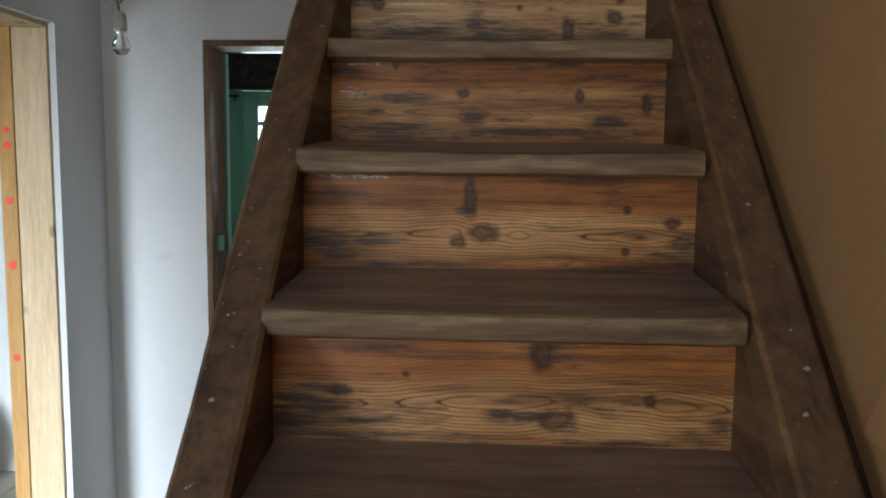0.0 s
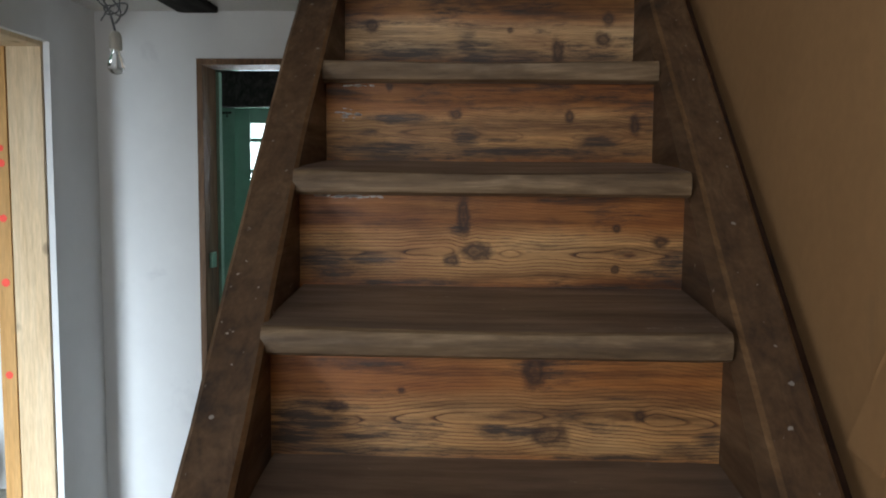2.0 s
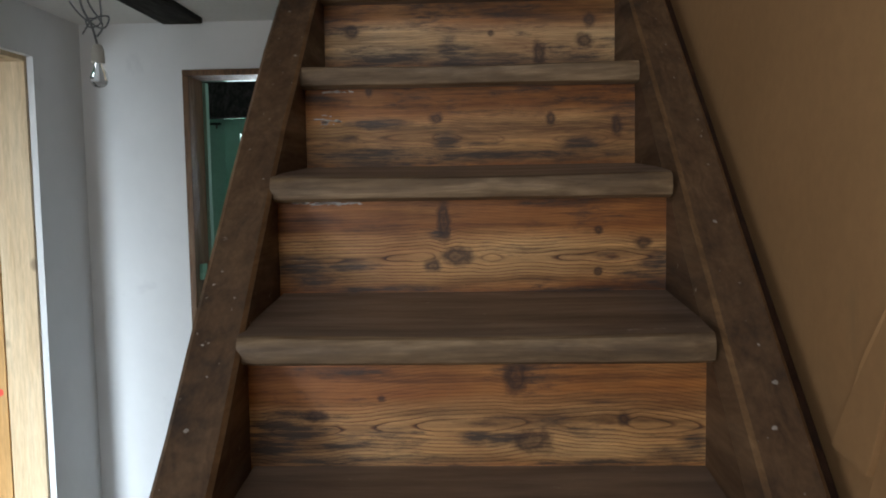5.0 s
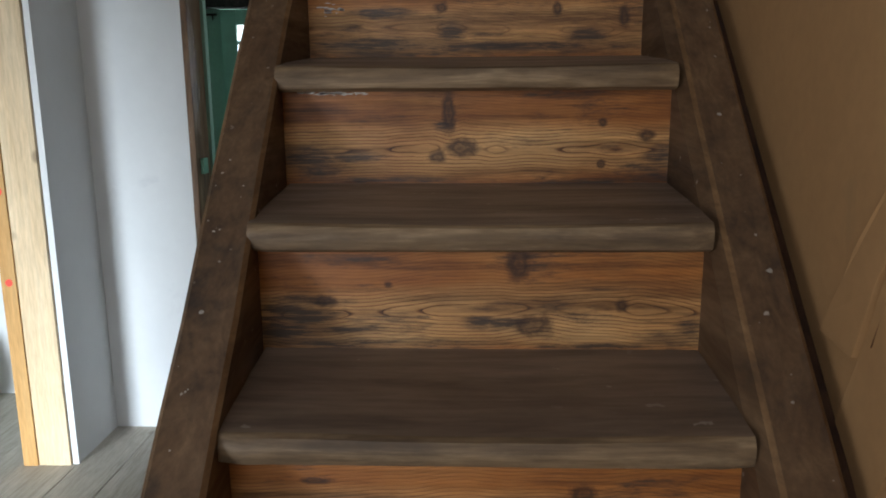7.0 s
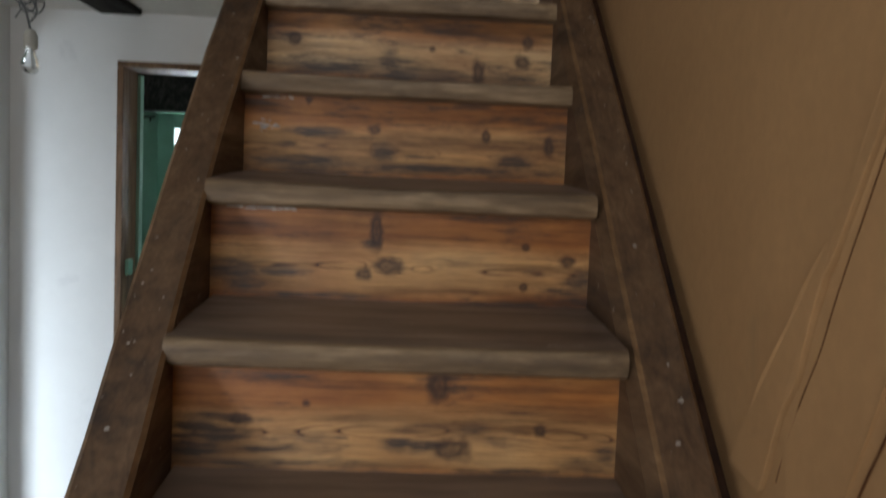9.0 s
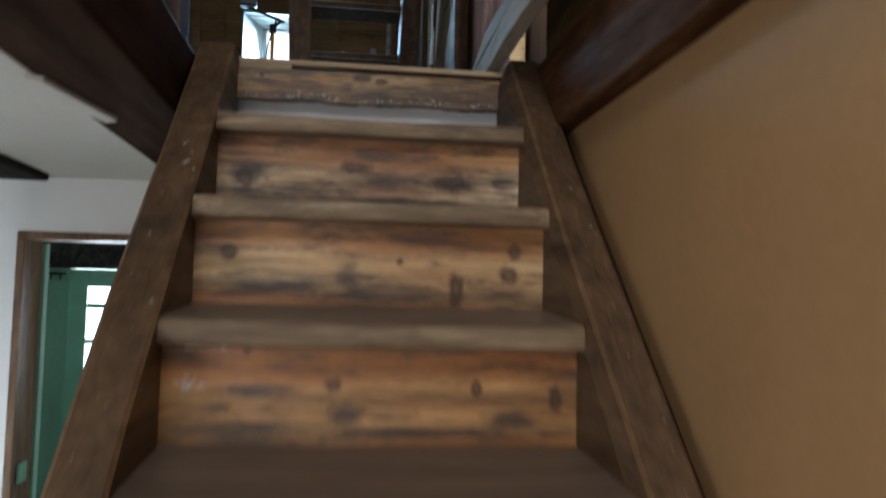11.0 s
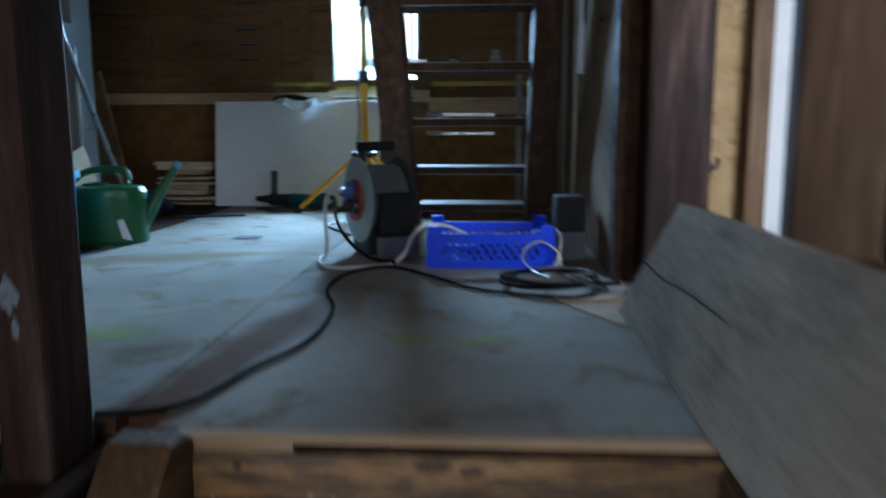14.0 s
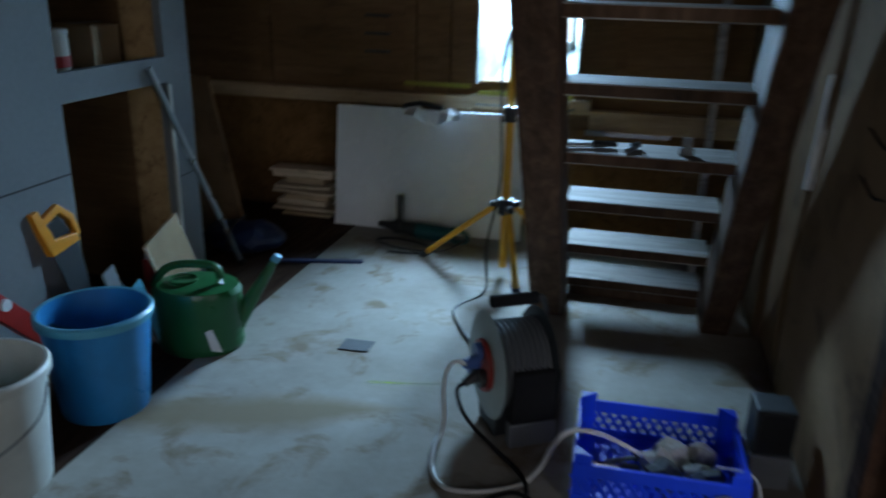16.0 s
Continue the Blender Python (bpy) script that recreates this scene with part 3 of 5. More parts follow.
part("stringer", stringer(-1), [M_STRING, M_WORN], stairs)
part("stringer", stringer(1), [M_STRING, M_WORN], stairs)
M_TOPRISER = riser_wood("top_riser", [(0.33, 2.545, 0.02, 0.008), (0.38, 2.54, 0.014, 0.006), (0.05, 2.54, 0.006, 0.005)], [(0.52, 2.505, 0.26, 0.03), (0.2, 2.485, 0.25, 0.01), (0.62, 2.505, 0.14, 0.045), (0.38, 2.49, 0.2, 0.016)], 2.3, (1.05, 1.5, 2.3), 0.3, 0.46)
rag_x = [X0 + (X1 - X0) * k / 60 for k in range(61)]
rag_z = [2.476 + 0.007 * noise.noise((x * 9.0, 2.0, 0.0)) + 0.004 * noise.noise((x * 41.0, 7.0, 0.0)) for x in rag_x]
part("riser", prism([(X0, 2.56)] + list(zip(rag_x, rag_z)) + [(X1, 2.56)], "y", 2.985, 3.02), M_TOPRISER, stairs, "rough stained top riser board")
bm = bmesh.new()
rng = random.Random(17)
for k in range(150):
    x = rng.uniform(X0 + 0.02, X1 - 0.01)
    z = 2.478 + 0.007 * noise.noise((x * 9.0, 2.0, 0.0)) + abs(rng.gauss(0, 0.007))
    r = rng.choice((0.001, 0.0014, 0.002, 0.003))
    vs = [bm.verts.new((x + r * rng.uniform(0.6, 1.7) * math.cos(q * 1.0472), 2.9842, z + r * rng.uniform(0.4, 0.9) * math.sin(q * 1.0472))) for q in range(6)]
    bm.faces.new(vs)
part("plaster_crust", bm, plain("plaster_crust", (0.5, 0.49, 0.46), 0.9), stairs, "dried white plaster crust", kind="stuff")
part("landing_edge", box(X0 - 0.02, X1 + 0.01, 2.985, 3.004, 2.574, 2.588), M_PINE_X, stairs, "pale sawn edge of the landing sheet", bevel=0.002)
part("shim", box(X0, 0.13, 2.988, 3.02, 2.5605, 2.5735), M_PINE_X, stairs, "thin pale packing strip")
part("shim", box(0.27, X1, 2.99, 3.02, 2.5605, 2.5735), M_BEAM, stairs, "thin dark packing strip")
sheet_pts = [(-0.04, 2.484), (-0.032, 2.462), (-0.012, 2.436), (0.018, 2.41), (0.06, 2.391), (0.12, 2.38), (0.22, 2.374), (0.42, 2.371), (0.58, 2.375), (0.68, 2.382), (0.745, 2.392), (0.745, 2.484)]
part("backing_sheet", prism(sheet_pts, "y", 3.045, 3.052), M_SHEET, stairs, "white backing sheet with a sagging lower edge")

# Dark strip laid in the gap by the wall, in place of its shade.
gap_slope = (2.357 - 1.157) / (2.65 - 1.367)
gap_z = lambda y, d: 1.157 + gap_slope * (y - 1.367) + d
part("wall_strip", prism([(0.35, gap_z(0.35, -0.075)), (2.75, gap_z(2.75, -0.075)), (2.75, gap_z(2.75, -0.2)), (0.35, gap_z(0.35, -0.2))], "x", 0.816, 0.847), M_BEAM, stairs, "dark strip standing in for shade between stringer and wall", 0.003)


def flecks(xa, xb, seed, name="paint_flecks"):
    """Dried paint and plaster splashes along a stringer's upper edge."""
    rng = random.Random(seed)
    sl = (2.357 - 1.157) / (2.65 - 1.367)
    bm = bmesh.new()
    for k in range(46):
        y = rng.uniform(0.9, 2.8)
        x = rng.uniform(xa + 0.008, xb - 0.008)
        z = 1.157 + sl * (y - 1.367) + 0.0012
        r = rng.choice((0.001, 0.0013, 0.0017, 0.0025, 0.0045))
        vs = []
        for q in range(6):
            a = q * math.pi / 3
            rr = r * rng.uniform(0.5, 1.3)
            u, w = rr * math.cos(a), rr * math.sin(a) * 0.73
            vs.append(bm.verts.new((x + u, y + w, z + sl * w)))
        bm.faces.new(vs)
    return part(name, bm, M_FLECK, stairs, "dried pale plaster splashes", kind="stuff")


M_DRIP = plain("white_filler", (0.62, 0.61, 0.58), 0.8)


def filler(x0, x1, y, z, dz, n, seed):
    """A broken line of dried white filler on a riser."""
    rng = random.Random(seed)
    bm = bmesh.new()
    for k in range(n):
        x = rng.uniform(x0, x1)
        zz = z + rng.gauss(0, dz)
        r = rng.uniform(0.0012, 0.0042)
        vs = [bm.verts.new((x + 2.4 * r * rng.uniform(0.5, 1.2) * math.cos(q * 1.0472), y - 0.0012, zz + 0.6 * r * rng.uniform(0.5, 1.2) * math.sin(q * 1.0472))) for q in range(6)]
        bm.faces.new(vs)
    part("filler_smear", bm, M_DRIP, stairs, "dried white filler smear", kind="stuff")


filler(0.02, 0.15, NOSE_Y[5] + 0.055, NOSE_Z[5] - 0.05, 0.0012, 34, 21)
filler(0.01, 0.06, NOSE_Y[6] + 0.055, 1.772, 0.006, 18, 22)
filler(0.02, 0.09, NOSE_Y[6] + 0.055, NOSE_Z[6] - 0.05, 0.0012, 14, 23)
M_FLECK = plain("dried_plaster", (0.3, 0.28, 0.25), 0.8)
flecks(-0.09, -0.012, 3, "plaster_splash")
flecks(0.742, 0.806, 8, "plaster_splash")

# ---- beams round the stair opening ----
M_TRIMMER = wood("trimmer_timber", (0.026, 0.013, 0.008), (0.05, 0.026, 0.016), (0.085, 0.046, 0.029), "y", 0.4, rough=0.95, spec=0.02, rings=0.15, grain=0.6)
structure("beam_trimmer", box(-0.34, -0.115, 0.3, 3.5, 2.357, 2.566), M_TRIMMER, "dark old trimmer beam beside the stair opening", "beam", 0.012)
structure("beam_east", box(0.80, 0.99, -1.6, 3.0, 2.362, 2.575), M_BEAM_R, "brown old wall beam above the ochre plaster", "beam", 0.01)
structure("beam_ceiling", box(-0.965, -0.79, -1.6, 3.83, 2.335, 2.40), M_BLACKBEAM, "black old ceiling beam flush with white plaster", "beam", 0.01)

# ---- upper storey ----
bmf = box(-0.14, 0.80, 3.06, 3.75, 2.40, FLOOR_UP)
box(-0.075, 0.80, 3.004, 3.06, 2.574, FLOOR_UP, bmf)
box(-0.14, 0.80, 3.75, 6.3, 2.40, FLOOR_UP, bmf)
box(-0.95, -0.14, 3.02, 6.3, 2.40, FLOOR_UP + 0.003, bmf)
box(-2.2, -0.34, 0.3, 3.02, 2.40, FLOOR_UP, bmf)
structure("floor_upper", bmf, M_FLOOR_UP, "dusty grey attic floor of worn boards", "floor")

# Floor coloured dark for the shadow that lies beyond the guard board.
bmf = box(0.802, 2.2, 3.01, 6.3, 2.58, FLOOR_UP - 0.001)
box(0.905, 2.2, 0.3, 3.008, 2.58, FLOOR_UP - 0.001, bmf)
structure("floor_attic_east", bmf, M_BEAM, "attic floor beside the stair opening, darkened in place of shadow", "floor")
structure("wall_attic_north", box(-2.3, -0.45, 6.28, 6.36, 2.59, 4.8), M_PANEL, "brown boarded attic gable wall", "wall")
structure("wall_attic_north_east", box(0.01, 2.2, 6.28, 6.36, 2.59, 4.8), M_PANEL, "brown boarded attic gable wall", "wall")
structure("wall_attic_below_window", box(-0.45, 0.01, 6.28, 6.36, 2.59, 3.26), M_PANEL, "brown boarded wall below the attic window", "wall")
structure("wall_attic_above_window", box(-0.45, 0.01, 6.28, 6.36, 3.91, 4.8), M_PANEL, "brown boarded wall above the attic window", "wall")
structure("wall_attic_west", box(-2.3, -2.2, 0.3, 6.36, 2.59, 4.8), M_PANEL, "brown attic side wall", "wall")
bmw = box(-2.3, -0.4, 0.2, 0.3, 2.36, 4.8)
box(0.6, 2.2, 0.2, 0.3, 2.36, 4.8, bmw)
box(-0.4, 0.6, 0.2, 0.3, 2.36, 3.3, bmw)
box(-0.4, 0.6, 0.2, 0.3, 4.2, 4.8, bmw)
structure("wall_attic_south", bmw, M_PANEL, "brown attic wall", "wall")
structure("ceiling_attic", box(-2.3, 2.2, 0.2, 6.4, 4.7, 4.8), M_PANEL, "dark boarded attic ceiling", "ceiling")
bmw = box(2.1, 2.2, 0.3, 1.75, 2.59, 4.7)
box(2.1, 2.2, 2.65, 6.3, 2.59, 4.7, bmw)
box(2.1, 2.2, 1.75, 2.65, 2.59, 3.0, bmw)
box(2.1, 2.2, 1.75, 2.65, 4.0, 4.7, bmw)
structure("wall_attic_east", bmw, M_WHITE, "white plastered attic wall with a window opening", "wall")
structure("post_west", box(-0.212, -0.146, 2.862, 2.975, 2.566, 4.7), M_POST, "old dark timber post beside the stair head", "post", 0.008)

# plasterboard partition with a closet
PX = -1.3
bmw = box(PX - 0.03, PX, 2.0, 4.63, 2.59, 4.7)
box(PX - 0.03, PX, 5.15, 5.3, 2.59, 4.7, bmw)
box(PX - 0.03, PX, 4.63, 5.15, 3.34, 3.425, bmw)
box(PX - 0.03, PX, 4.63, 5.15, 3.95, 4.7, bmw)
structure("wall_partition", bmw, M_PLASTERBOARD, "grey plasterboard partition with a closet opening", "wall")

# The attic floor is dark brown west of its grey part.
structure("floor_attic_boards", box(-2.2, -0.955, 3.02, 6.3, 2.40, FLOOR_UP - 0.002), M_BEAM, "dark brown attic floor along the partition", "floor")

# ---- extra materials ----
M_OSB_DARK = mottled("brown_chipboard", (0.13, 0.066, 0.024), (0.21, 0.115, 0.045), 14, 0.85, 0.3, 70, (0.09, 0.045, 0.018), 0.6, spec=0.1)
M_BROADBOARD = mottled("tan_wall_board", (0.19, 0.115, 0.062), (0.26, 0.165, 0.092), 2.4, 0.9, 0.3, 50, (0.1, 0.066, 0.042), 0.6, spec=0.08)
M_OSB = mottled("chipboard", (0.3, 0.19, 0.085), (0.44, 0.3, 0.15), 16, 0.8, 0.3, 70, (0.2, 0.12, 0.05), 0.6)
M_REDPOST = wood("red_brown_post", (0.014, 0.006, 0.004), (0.036, 0.015, 0.01), (0.125, 0.068, 0.052), "z", 0.75, (0.012, 0.006, 0.005), rough=0.55, spec=0.2, rings=0.3, grain=1.1)
M_YELLOW = plain("yellow_paint", (0.62, 0.3, 0.012), 0.4)
M_TAPE = plain("yellow_tape", (0.26, 0.23, 0.02), 0.5)
M_ORANGE = plain("orange_plastic", (0.75, 0.28, 0.01), 0.4)
M_RED = plain("red_paint", (0.4, 0.025, 0.02), 0.4)
M_BLUE_CRATE = plain("blue_crate_plastic", (0.012, 0.055, 0.7), 0.35)
M_BLUE_BUCKET = plain("blue_bucket_plastic", (0.025, 0.2, 0.46), 0.35)
M_BLUE_RIM = plain("pale_blue_rim", (0.09, 0.33, 0.46), 0.4)
M_WHITE_PL = plain("white_plastic", (0.55, 0.55, 0.5), 0.4)
M_CAN = plain("green_can_plastic", (0.014, 0.1, 0.03), 0.35)
M_TEAL = plain("teal_plastic", (0.01, 0.075, 0.08), 0.4)
M_STEEL = plain("steel", (0.4, 0.41, 0.42), 0.3, 1.0)
M_GREYPL = plain("grey_plastic", (0.16, 0.17, 0.18), 0.45)
M_REELDISC = plain("reel_disc_metal", (0.3, 0.33, 0.3), 0.45, 0.1)
M_CABLE_G = plain("grey_cable", (0.1, 0.105, 0.11), 0.5)
M_CABLE_W = plain("white_cable", (0.55, 0.55, 0.53), 0.45)
M_RUST = plain("red_socket_plate", (0.35, 0.04, 0.03), 0.4)
M_BLUEPLUG = plain("blue_plug", (0.05, 0.1, 0.28), 0.4)
# White foil coloured dark grey, so the lamp in the reveal doesn't burn it out.
M_FOIL = plain("darkened_foil", (0.15, 0.165, 0.155), 0.6, vary=0.6)
M_LABEL = plain("white_paper", (0.68, 0.69, 0.68), 0.7)
M_SILVER = plain("silver_foil", (0.8, 0.83, 0.86), 0.35, 0.25)
M_PAPER = plain("tan_board", (0.3, 0.21, 0.115), 0.75)
M_DARKPATCH = plain("dark_sandpaper", (0.05, 0.055, 0.06), 0.8)
M_TARP = plain("dark_blue_tarp", (0.01, 0.022, 0.075), 0.5)
M_STONE = mottled("crumpled_grey", (0.32, 0.31, 0.28), (0.45, 0.44, 0.4), 14, 0.8, 0.4)
M_REDSPRAY = plain("red_spray_paint", (0.8, 0.06, 0.03), 0.6)
M_RUBBER = plain("black_rubber", (0.012, 0.012, 0.013), 0.9)
M_RUBBER.node_tree.nodes["Principled BSDF"].inputs["Specular IOR Level"].default_value = 0.12
M_CHARCOAL = plain("charcoal_speaker", (0.02, 0.024, 0.028), 0.55)
M_DOORWOOD = wood("door_lining_wood", (0.09, 0.045, 0.02), (0.16, 0.085, 0.04), (0.23, 0.135, 0.07), "z", 0.3, rough=0.55)
gm, gt, gb = mat_new("bulb_glass")
gb.inputs["Base Color"].default_value = (0.95, 0.97, 0.97, 1)
gb.inputs["Roughness"].default_value = 0.02
gb.inputs["Transmission Weight"].default_value = 1.0
M_GLASS = gm
bd, bt_, bb_ = mat_new("daylight_beyond")
bb_.inputs["Base Color"].default_value = (0.8, 0.85, 0.9, 1)
bb_.inputs["Emission Color"].default_value = (0.85, 0.93, 1.0, 1)
bb_.inputs["Emission Strength"].default_value = 1.6
M_DAY = bd

# ---- lower room: joinery ----
def floorboards():
    edges = [-1.62, -1.375, -1.17, -0.95, -0.75, -0.52, -0.3, -0.08, 0.15, 0.38, 0.6, 0.83]
    for a, b in zip(edges, edges[1:]):
        part("floorboard", box(a + 0.002, b - 0.002, 1.2, 3.9, -0.03, 0.0), M_FLOOR_LOW, low)
    for a, b in zip([-3.9, -3.4, -2.9, -2.4, -2.0], [-3.4, -2.9, -2.4, -2.0, -1.62]):
        part("floorboard", box(a + 0.002, b - 0.002, 1.2, 4.3, -0.03, -0.002), M_FLOOR_LOW, low)


floorboards()
lining = thing("door_1", "open doorway lined with pale and orange pine boards", "doorway")
lining["kind"] = "structure"
part("jamb_board", box(-1.535, -1.395, 3.497, 3.53, 0.0, 2.14), M_PINE, lining, "pale knotty pine jamb board", 0.002)
part("jamb_board", box(-1.60, -1.537, 3.49, 3.53, 0.0, 2.14), M_PINE_O, lining, "orange pine jamb strip", 0.002)
part("head_board", box(-1.60, -1.395, 1.5, 3.53, 2.141, 2.165), M_PINE, lining, "pale pine head board", 0.002)
part("jamb_board", box(-1.60, -1.395, 1.5, 1.53, 0.0, 2.14), M_PINE, lining, bevel=0.002)
part("plaster_bead", box(-1.393, -1.366, 3.512, 3.528, 0.0, 2.16), M_WHITE, lining, "white plaster edge bead")
for zz, w in ((1.74, 0.016), (1.68, 0.02), (1.46, 0.02), (1.2, 0.022), (0.82, 0.02)):
    part("paint_mark", cyl((-1.566, 3.4902, zz), (-1.566, 3.4885, zz), w * 0.8, seg=9), M_REDSPRAY, lining, "red spray-paint mark")

dl = thing("door_2", "open doorway lined with brown wood boards", "doorway")
dl["kind"] = "structure"
part("jamb_board", box(-0.913, -0.885, 3.885, 4.065, 0, 2.125), M_DOORWOOD, dl, bevel=0.003)
part("jamb_board", box(-0.128, -0.10, 3.885, 4.065, 0, 2.125), M_DOORWOOD, dl, bevel=0.003)
part("head_board", box(-0.913, -0.10, 3.885, 4.065, 2.126, 2.153), M_DOORWOOD, dl, bevel=0.003)
part("green_frame", box(-0.91, -0.872, 4.068, 4.11, 0, 2.12), M_GREEN_WALL, dl, "green painted inner door frame", 0.003)
part("hinge_rail", box(-0.884, -0.868, 3.93, 3.99, 1.22, 1.29), M_GREEN, dl, "small green hinge block", 0.003)

structure("wall_green_inner", box(-1.6, -1.16, 5.24, 5.32, 0, 2.3), M_GREEN_WALL, "dark green wall of the far room", "wall")
structure("wall_green_inner_east", box(-0.5, 0.9, 5.24, 5.32, 0, 2.3), M_GREEN_WALL, "green wall of the far room", "wall")
structure("beam_green_room", box(-1.6, 0.9, 5.12, 5.24, 2.06, 2.27), M_BLACKBEAM, "black lintel beam above the green door", "beam", 0.008)
gd = thing("door_3", "green painted door with a divided glass window", "door")
gd["kind"] = "structure"
part("stile", box(-1.15, -1.055, 5.2, 5.235, 0, 2.055), M_GREEN, gd, bevel=0.003)
part("stile", box(-0.69, -0.55, 5.2, 5.235, 0, 2.055), M_GREEN, gd, bevel=0.003)
part("top_rail", box(-1.055, -0.69, 5.2, 5.235, 1.965, 2.055), M_GREEN, gd, bevel=0.003)
part("lower_panel", box(-1.055, -0.69, 5.205, 5.23, 0, 1.45), M_GREEN, gd, bevel=0.003)
part("glazing_bar", box(-1.055, -0.69, 5.205, 5.23, 1.85, 1.875), M_GREEN, gd)
part("glazing_bar", box(-1.055, -0.69, 5.205, 5.23, 1.66, 1.685), M_GREEN, gd)
part("glazing_bar", box(-0.885, -0.86, 5.204, 5.229, 1.45, 1.965), M_GREEN, gd)
# Black bar added for the dark gap between door and green wall.
structure("post_green_room", box(-0.545, -0.475, 5.15, 5.238, 0, 2.058), M_BLACKBEAM, "black bar in place of the dark gap beside the green door", "post", 0.006)
hk = thing("hook_rail", "black iron hook rail with a hanging cord", "hooks", (-1.27, 5.24, 2.03))
part("rail", box(-0.09, 0.09, -0.012, 0.0, -0.006, 0.006), M_BLACKBEAM, hk)
for k in range(4):
    part("hook", tube([(-0.07 + 0.047 * k, -0.012, 0), (-0.07 + 0.047 * k, -0.03, -0.012), (-0.065 + 0.047 * k, -0.045, -0.03), (-0.06 + 0.047 * k, -0.055, -0.012)], 0.004, 6), M_BLACKBEAM, hk)
part("cord", tube([(-0.02, -0.04, -0.02), (-0.018, -0.03, -0.05), (-0.02, -0.03, -0.08)], 0.004, 6), M_BLACKBEAM, hk)
part("plug", box(-0.036, -0.006, -0.045, -0.015, -0.125, -0.078), M_BLACKBEAM, hk, bevel=0.004)
structure("backdrop_green_window", box(-1.6, 0.9, 6.55, 6.57, 0.2, 2.6), M_DAY, "bright daylight outside the far window", "backdrop")

# bare bulb on twisted wires
bulb = thing("ceiling_lamp", "bare glass bulb hanging from loose ceiling wires", "lamp", (-0.913, 3.11, 2.36))
part("wire", tube([(-0.055, 0, 0), (-0.05, 0, -0.1), (-0.02, 0.005, -0.17), (0, 0, -0.24)], 0.004), M_GREYPL, bulb)
part("wire", tube([(-0.03, 0.01, 0), (-0.03, 0.01, -0.09), (0.02, 0, -0.17), (0, 0, -0.21)], 0.0035), M_GREYPL, bulb)
part("wire", tube([(-0.09, 0, -0.09), (-0.05, 0, -0.14), (0.01, 0.01, -0.18), (0.04, 0.0, -0.165), (0.035, 0.01, -0.14), (-0.01, 0, -0.15), (-0.05, 0, -0.2)], 0.003), M_GREYPL, bulb)
part("wire", tube([(0.015, 0, -0.08), (0.01, 0.01, -0.16), (-0.03, 0.01, -0.175), (-0.035, 0, -0.15), (0.0, 0, -0.15)], 0.003), M_GREYPL, bulb)
part("socket", lathe([(0.008, -0.235), (0.016, -0.24), (0.018, -0.25), (0.0215, -0.255), (0.022, -0.295), (0.018, -0.30)], seg=20), M_WHITE_PL, bulb, "white porcelain bulb socket", smooth=True)
part("glass", lathe([(0.013, -0.30), (0.016, -0.315), (0.026, -0.335), (0.0295, -0.35), (0.026, -0.367), (0.015, -0.378), (0.003, -0.381)], seg=24), M_GLASS, bulb, "clear glass bulb", smooth=True)

# plaster crust along the beams
structure("trim_plaster", prism([(-0.345, 2.42), (-0.318, 2.44), (-0.268, 2.78), (-0.3, 2.8), (-0.34, 2.6)], "z", 2.344, 2.356), M_CEIL, "torn plaster remnant under the trimmer beam", "trim")

# painted brace in the ochre wall
def brace(name, pts, proud, label):
    """A limewashed timber let into the wall, its outline uneven and its face proud of the plaster."""
    bm = prism(pts, "x", 0.849 - proud, 0.852)
    bmesh.ops.subdivide_edges(bm, edges=bm.edges[:], cuts=3, use_grid_fill=True)
    for v in bm.verts:
        if v.co.x < 0.85:
            v.co.x += 0.003 * noise.noise((v.co.y * 22, v.co.z * 9, proud * 100))
        v.co.y += 0.004 * noise.noise((v.co.y * 16, v.co.z * 16, 2.0))
    structure(name, bm, M_OCHRE, label, "trim", 0.003)


brace("trim_brace", [(0.90, 2.3), (1.266, 1.586), (1.287, 1.558), (1.306, 1.502), (1.332, 1.432), (1.364, 1.375), (1.396, 1.299), (1.412, 1.255), (1.504, 1.266), (1.486, 1.296), (1.445, 1.371), (1.394, 1.449), (1.349, 1.518), (1.309, 1.576), (1.272, 1.616), (0.95, 2.3)], 0.009, "ochre-washed diagonal brace let into the wall")
brace("trim_brace_lower", [(0.84, 2.26), (1.214, 1.334), (1.245, 1.266), (1.272, 1.21), (1.312, 1.127), (1.323, 1.104), (1.40, 1.02), (1.46, 1.1), (1.408, 1.25), (1.36, 1.37), (1.328, 1.43), (1.302, 1.5), (1.262, 1.586), (0.89, 2.3)], 0.004, "ochre-washed timber strip beside the brace")
for nm, pts in (("trim_crack", [(1.13, 1.84), (1.254, 1.562), (1.29, 1.47), (1.329, 1.394), (1.373, 1.283)]), ("trim_crack_lower", [(1.12, 1.48), (1.192, 1.339), (1.21, 1.28), (1.242, 1.211), (1.284, 1.128), (1.33, 1.0)]), ("trim_crack_short", [(1.242, 1.211), (1.27, 1.245), (1.33, 1.24)])):
    structure(nm, tube([(0.8465, y, z) for y, z in pts], 0.0015, 6), M_BEAM_R, "dark crack along a painted timber", "crack")

# ---- upper storey: walls and timbers ----
structure("wall_board_east", box(0.86, 0.9, 0.3, 3.0, 2.576, 2.84), M_UPPERBOARD, "brown board above the wall beam", "wall")


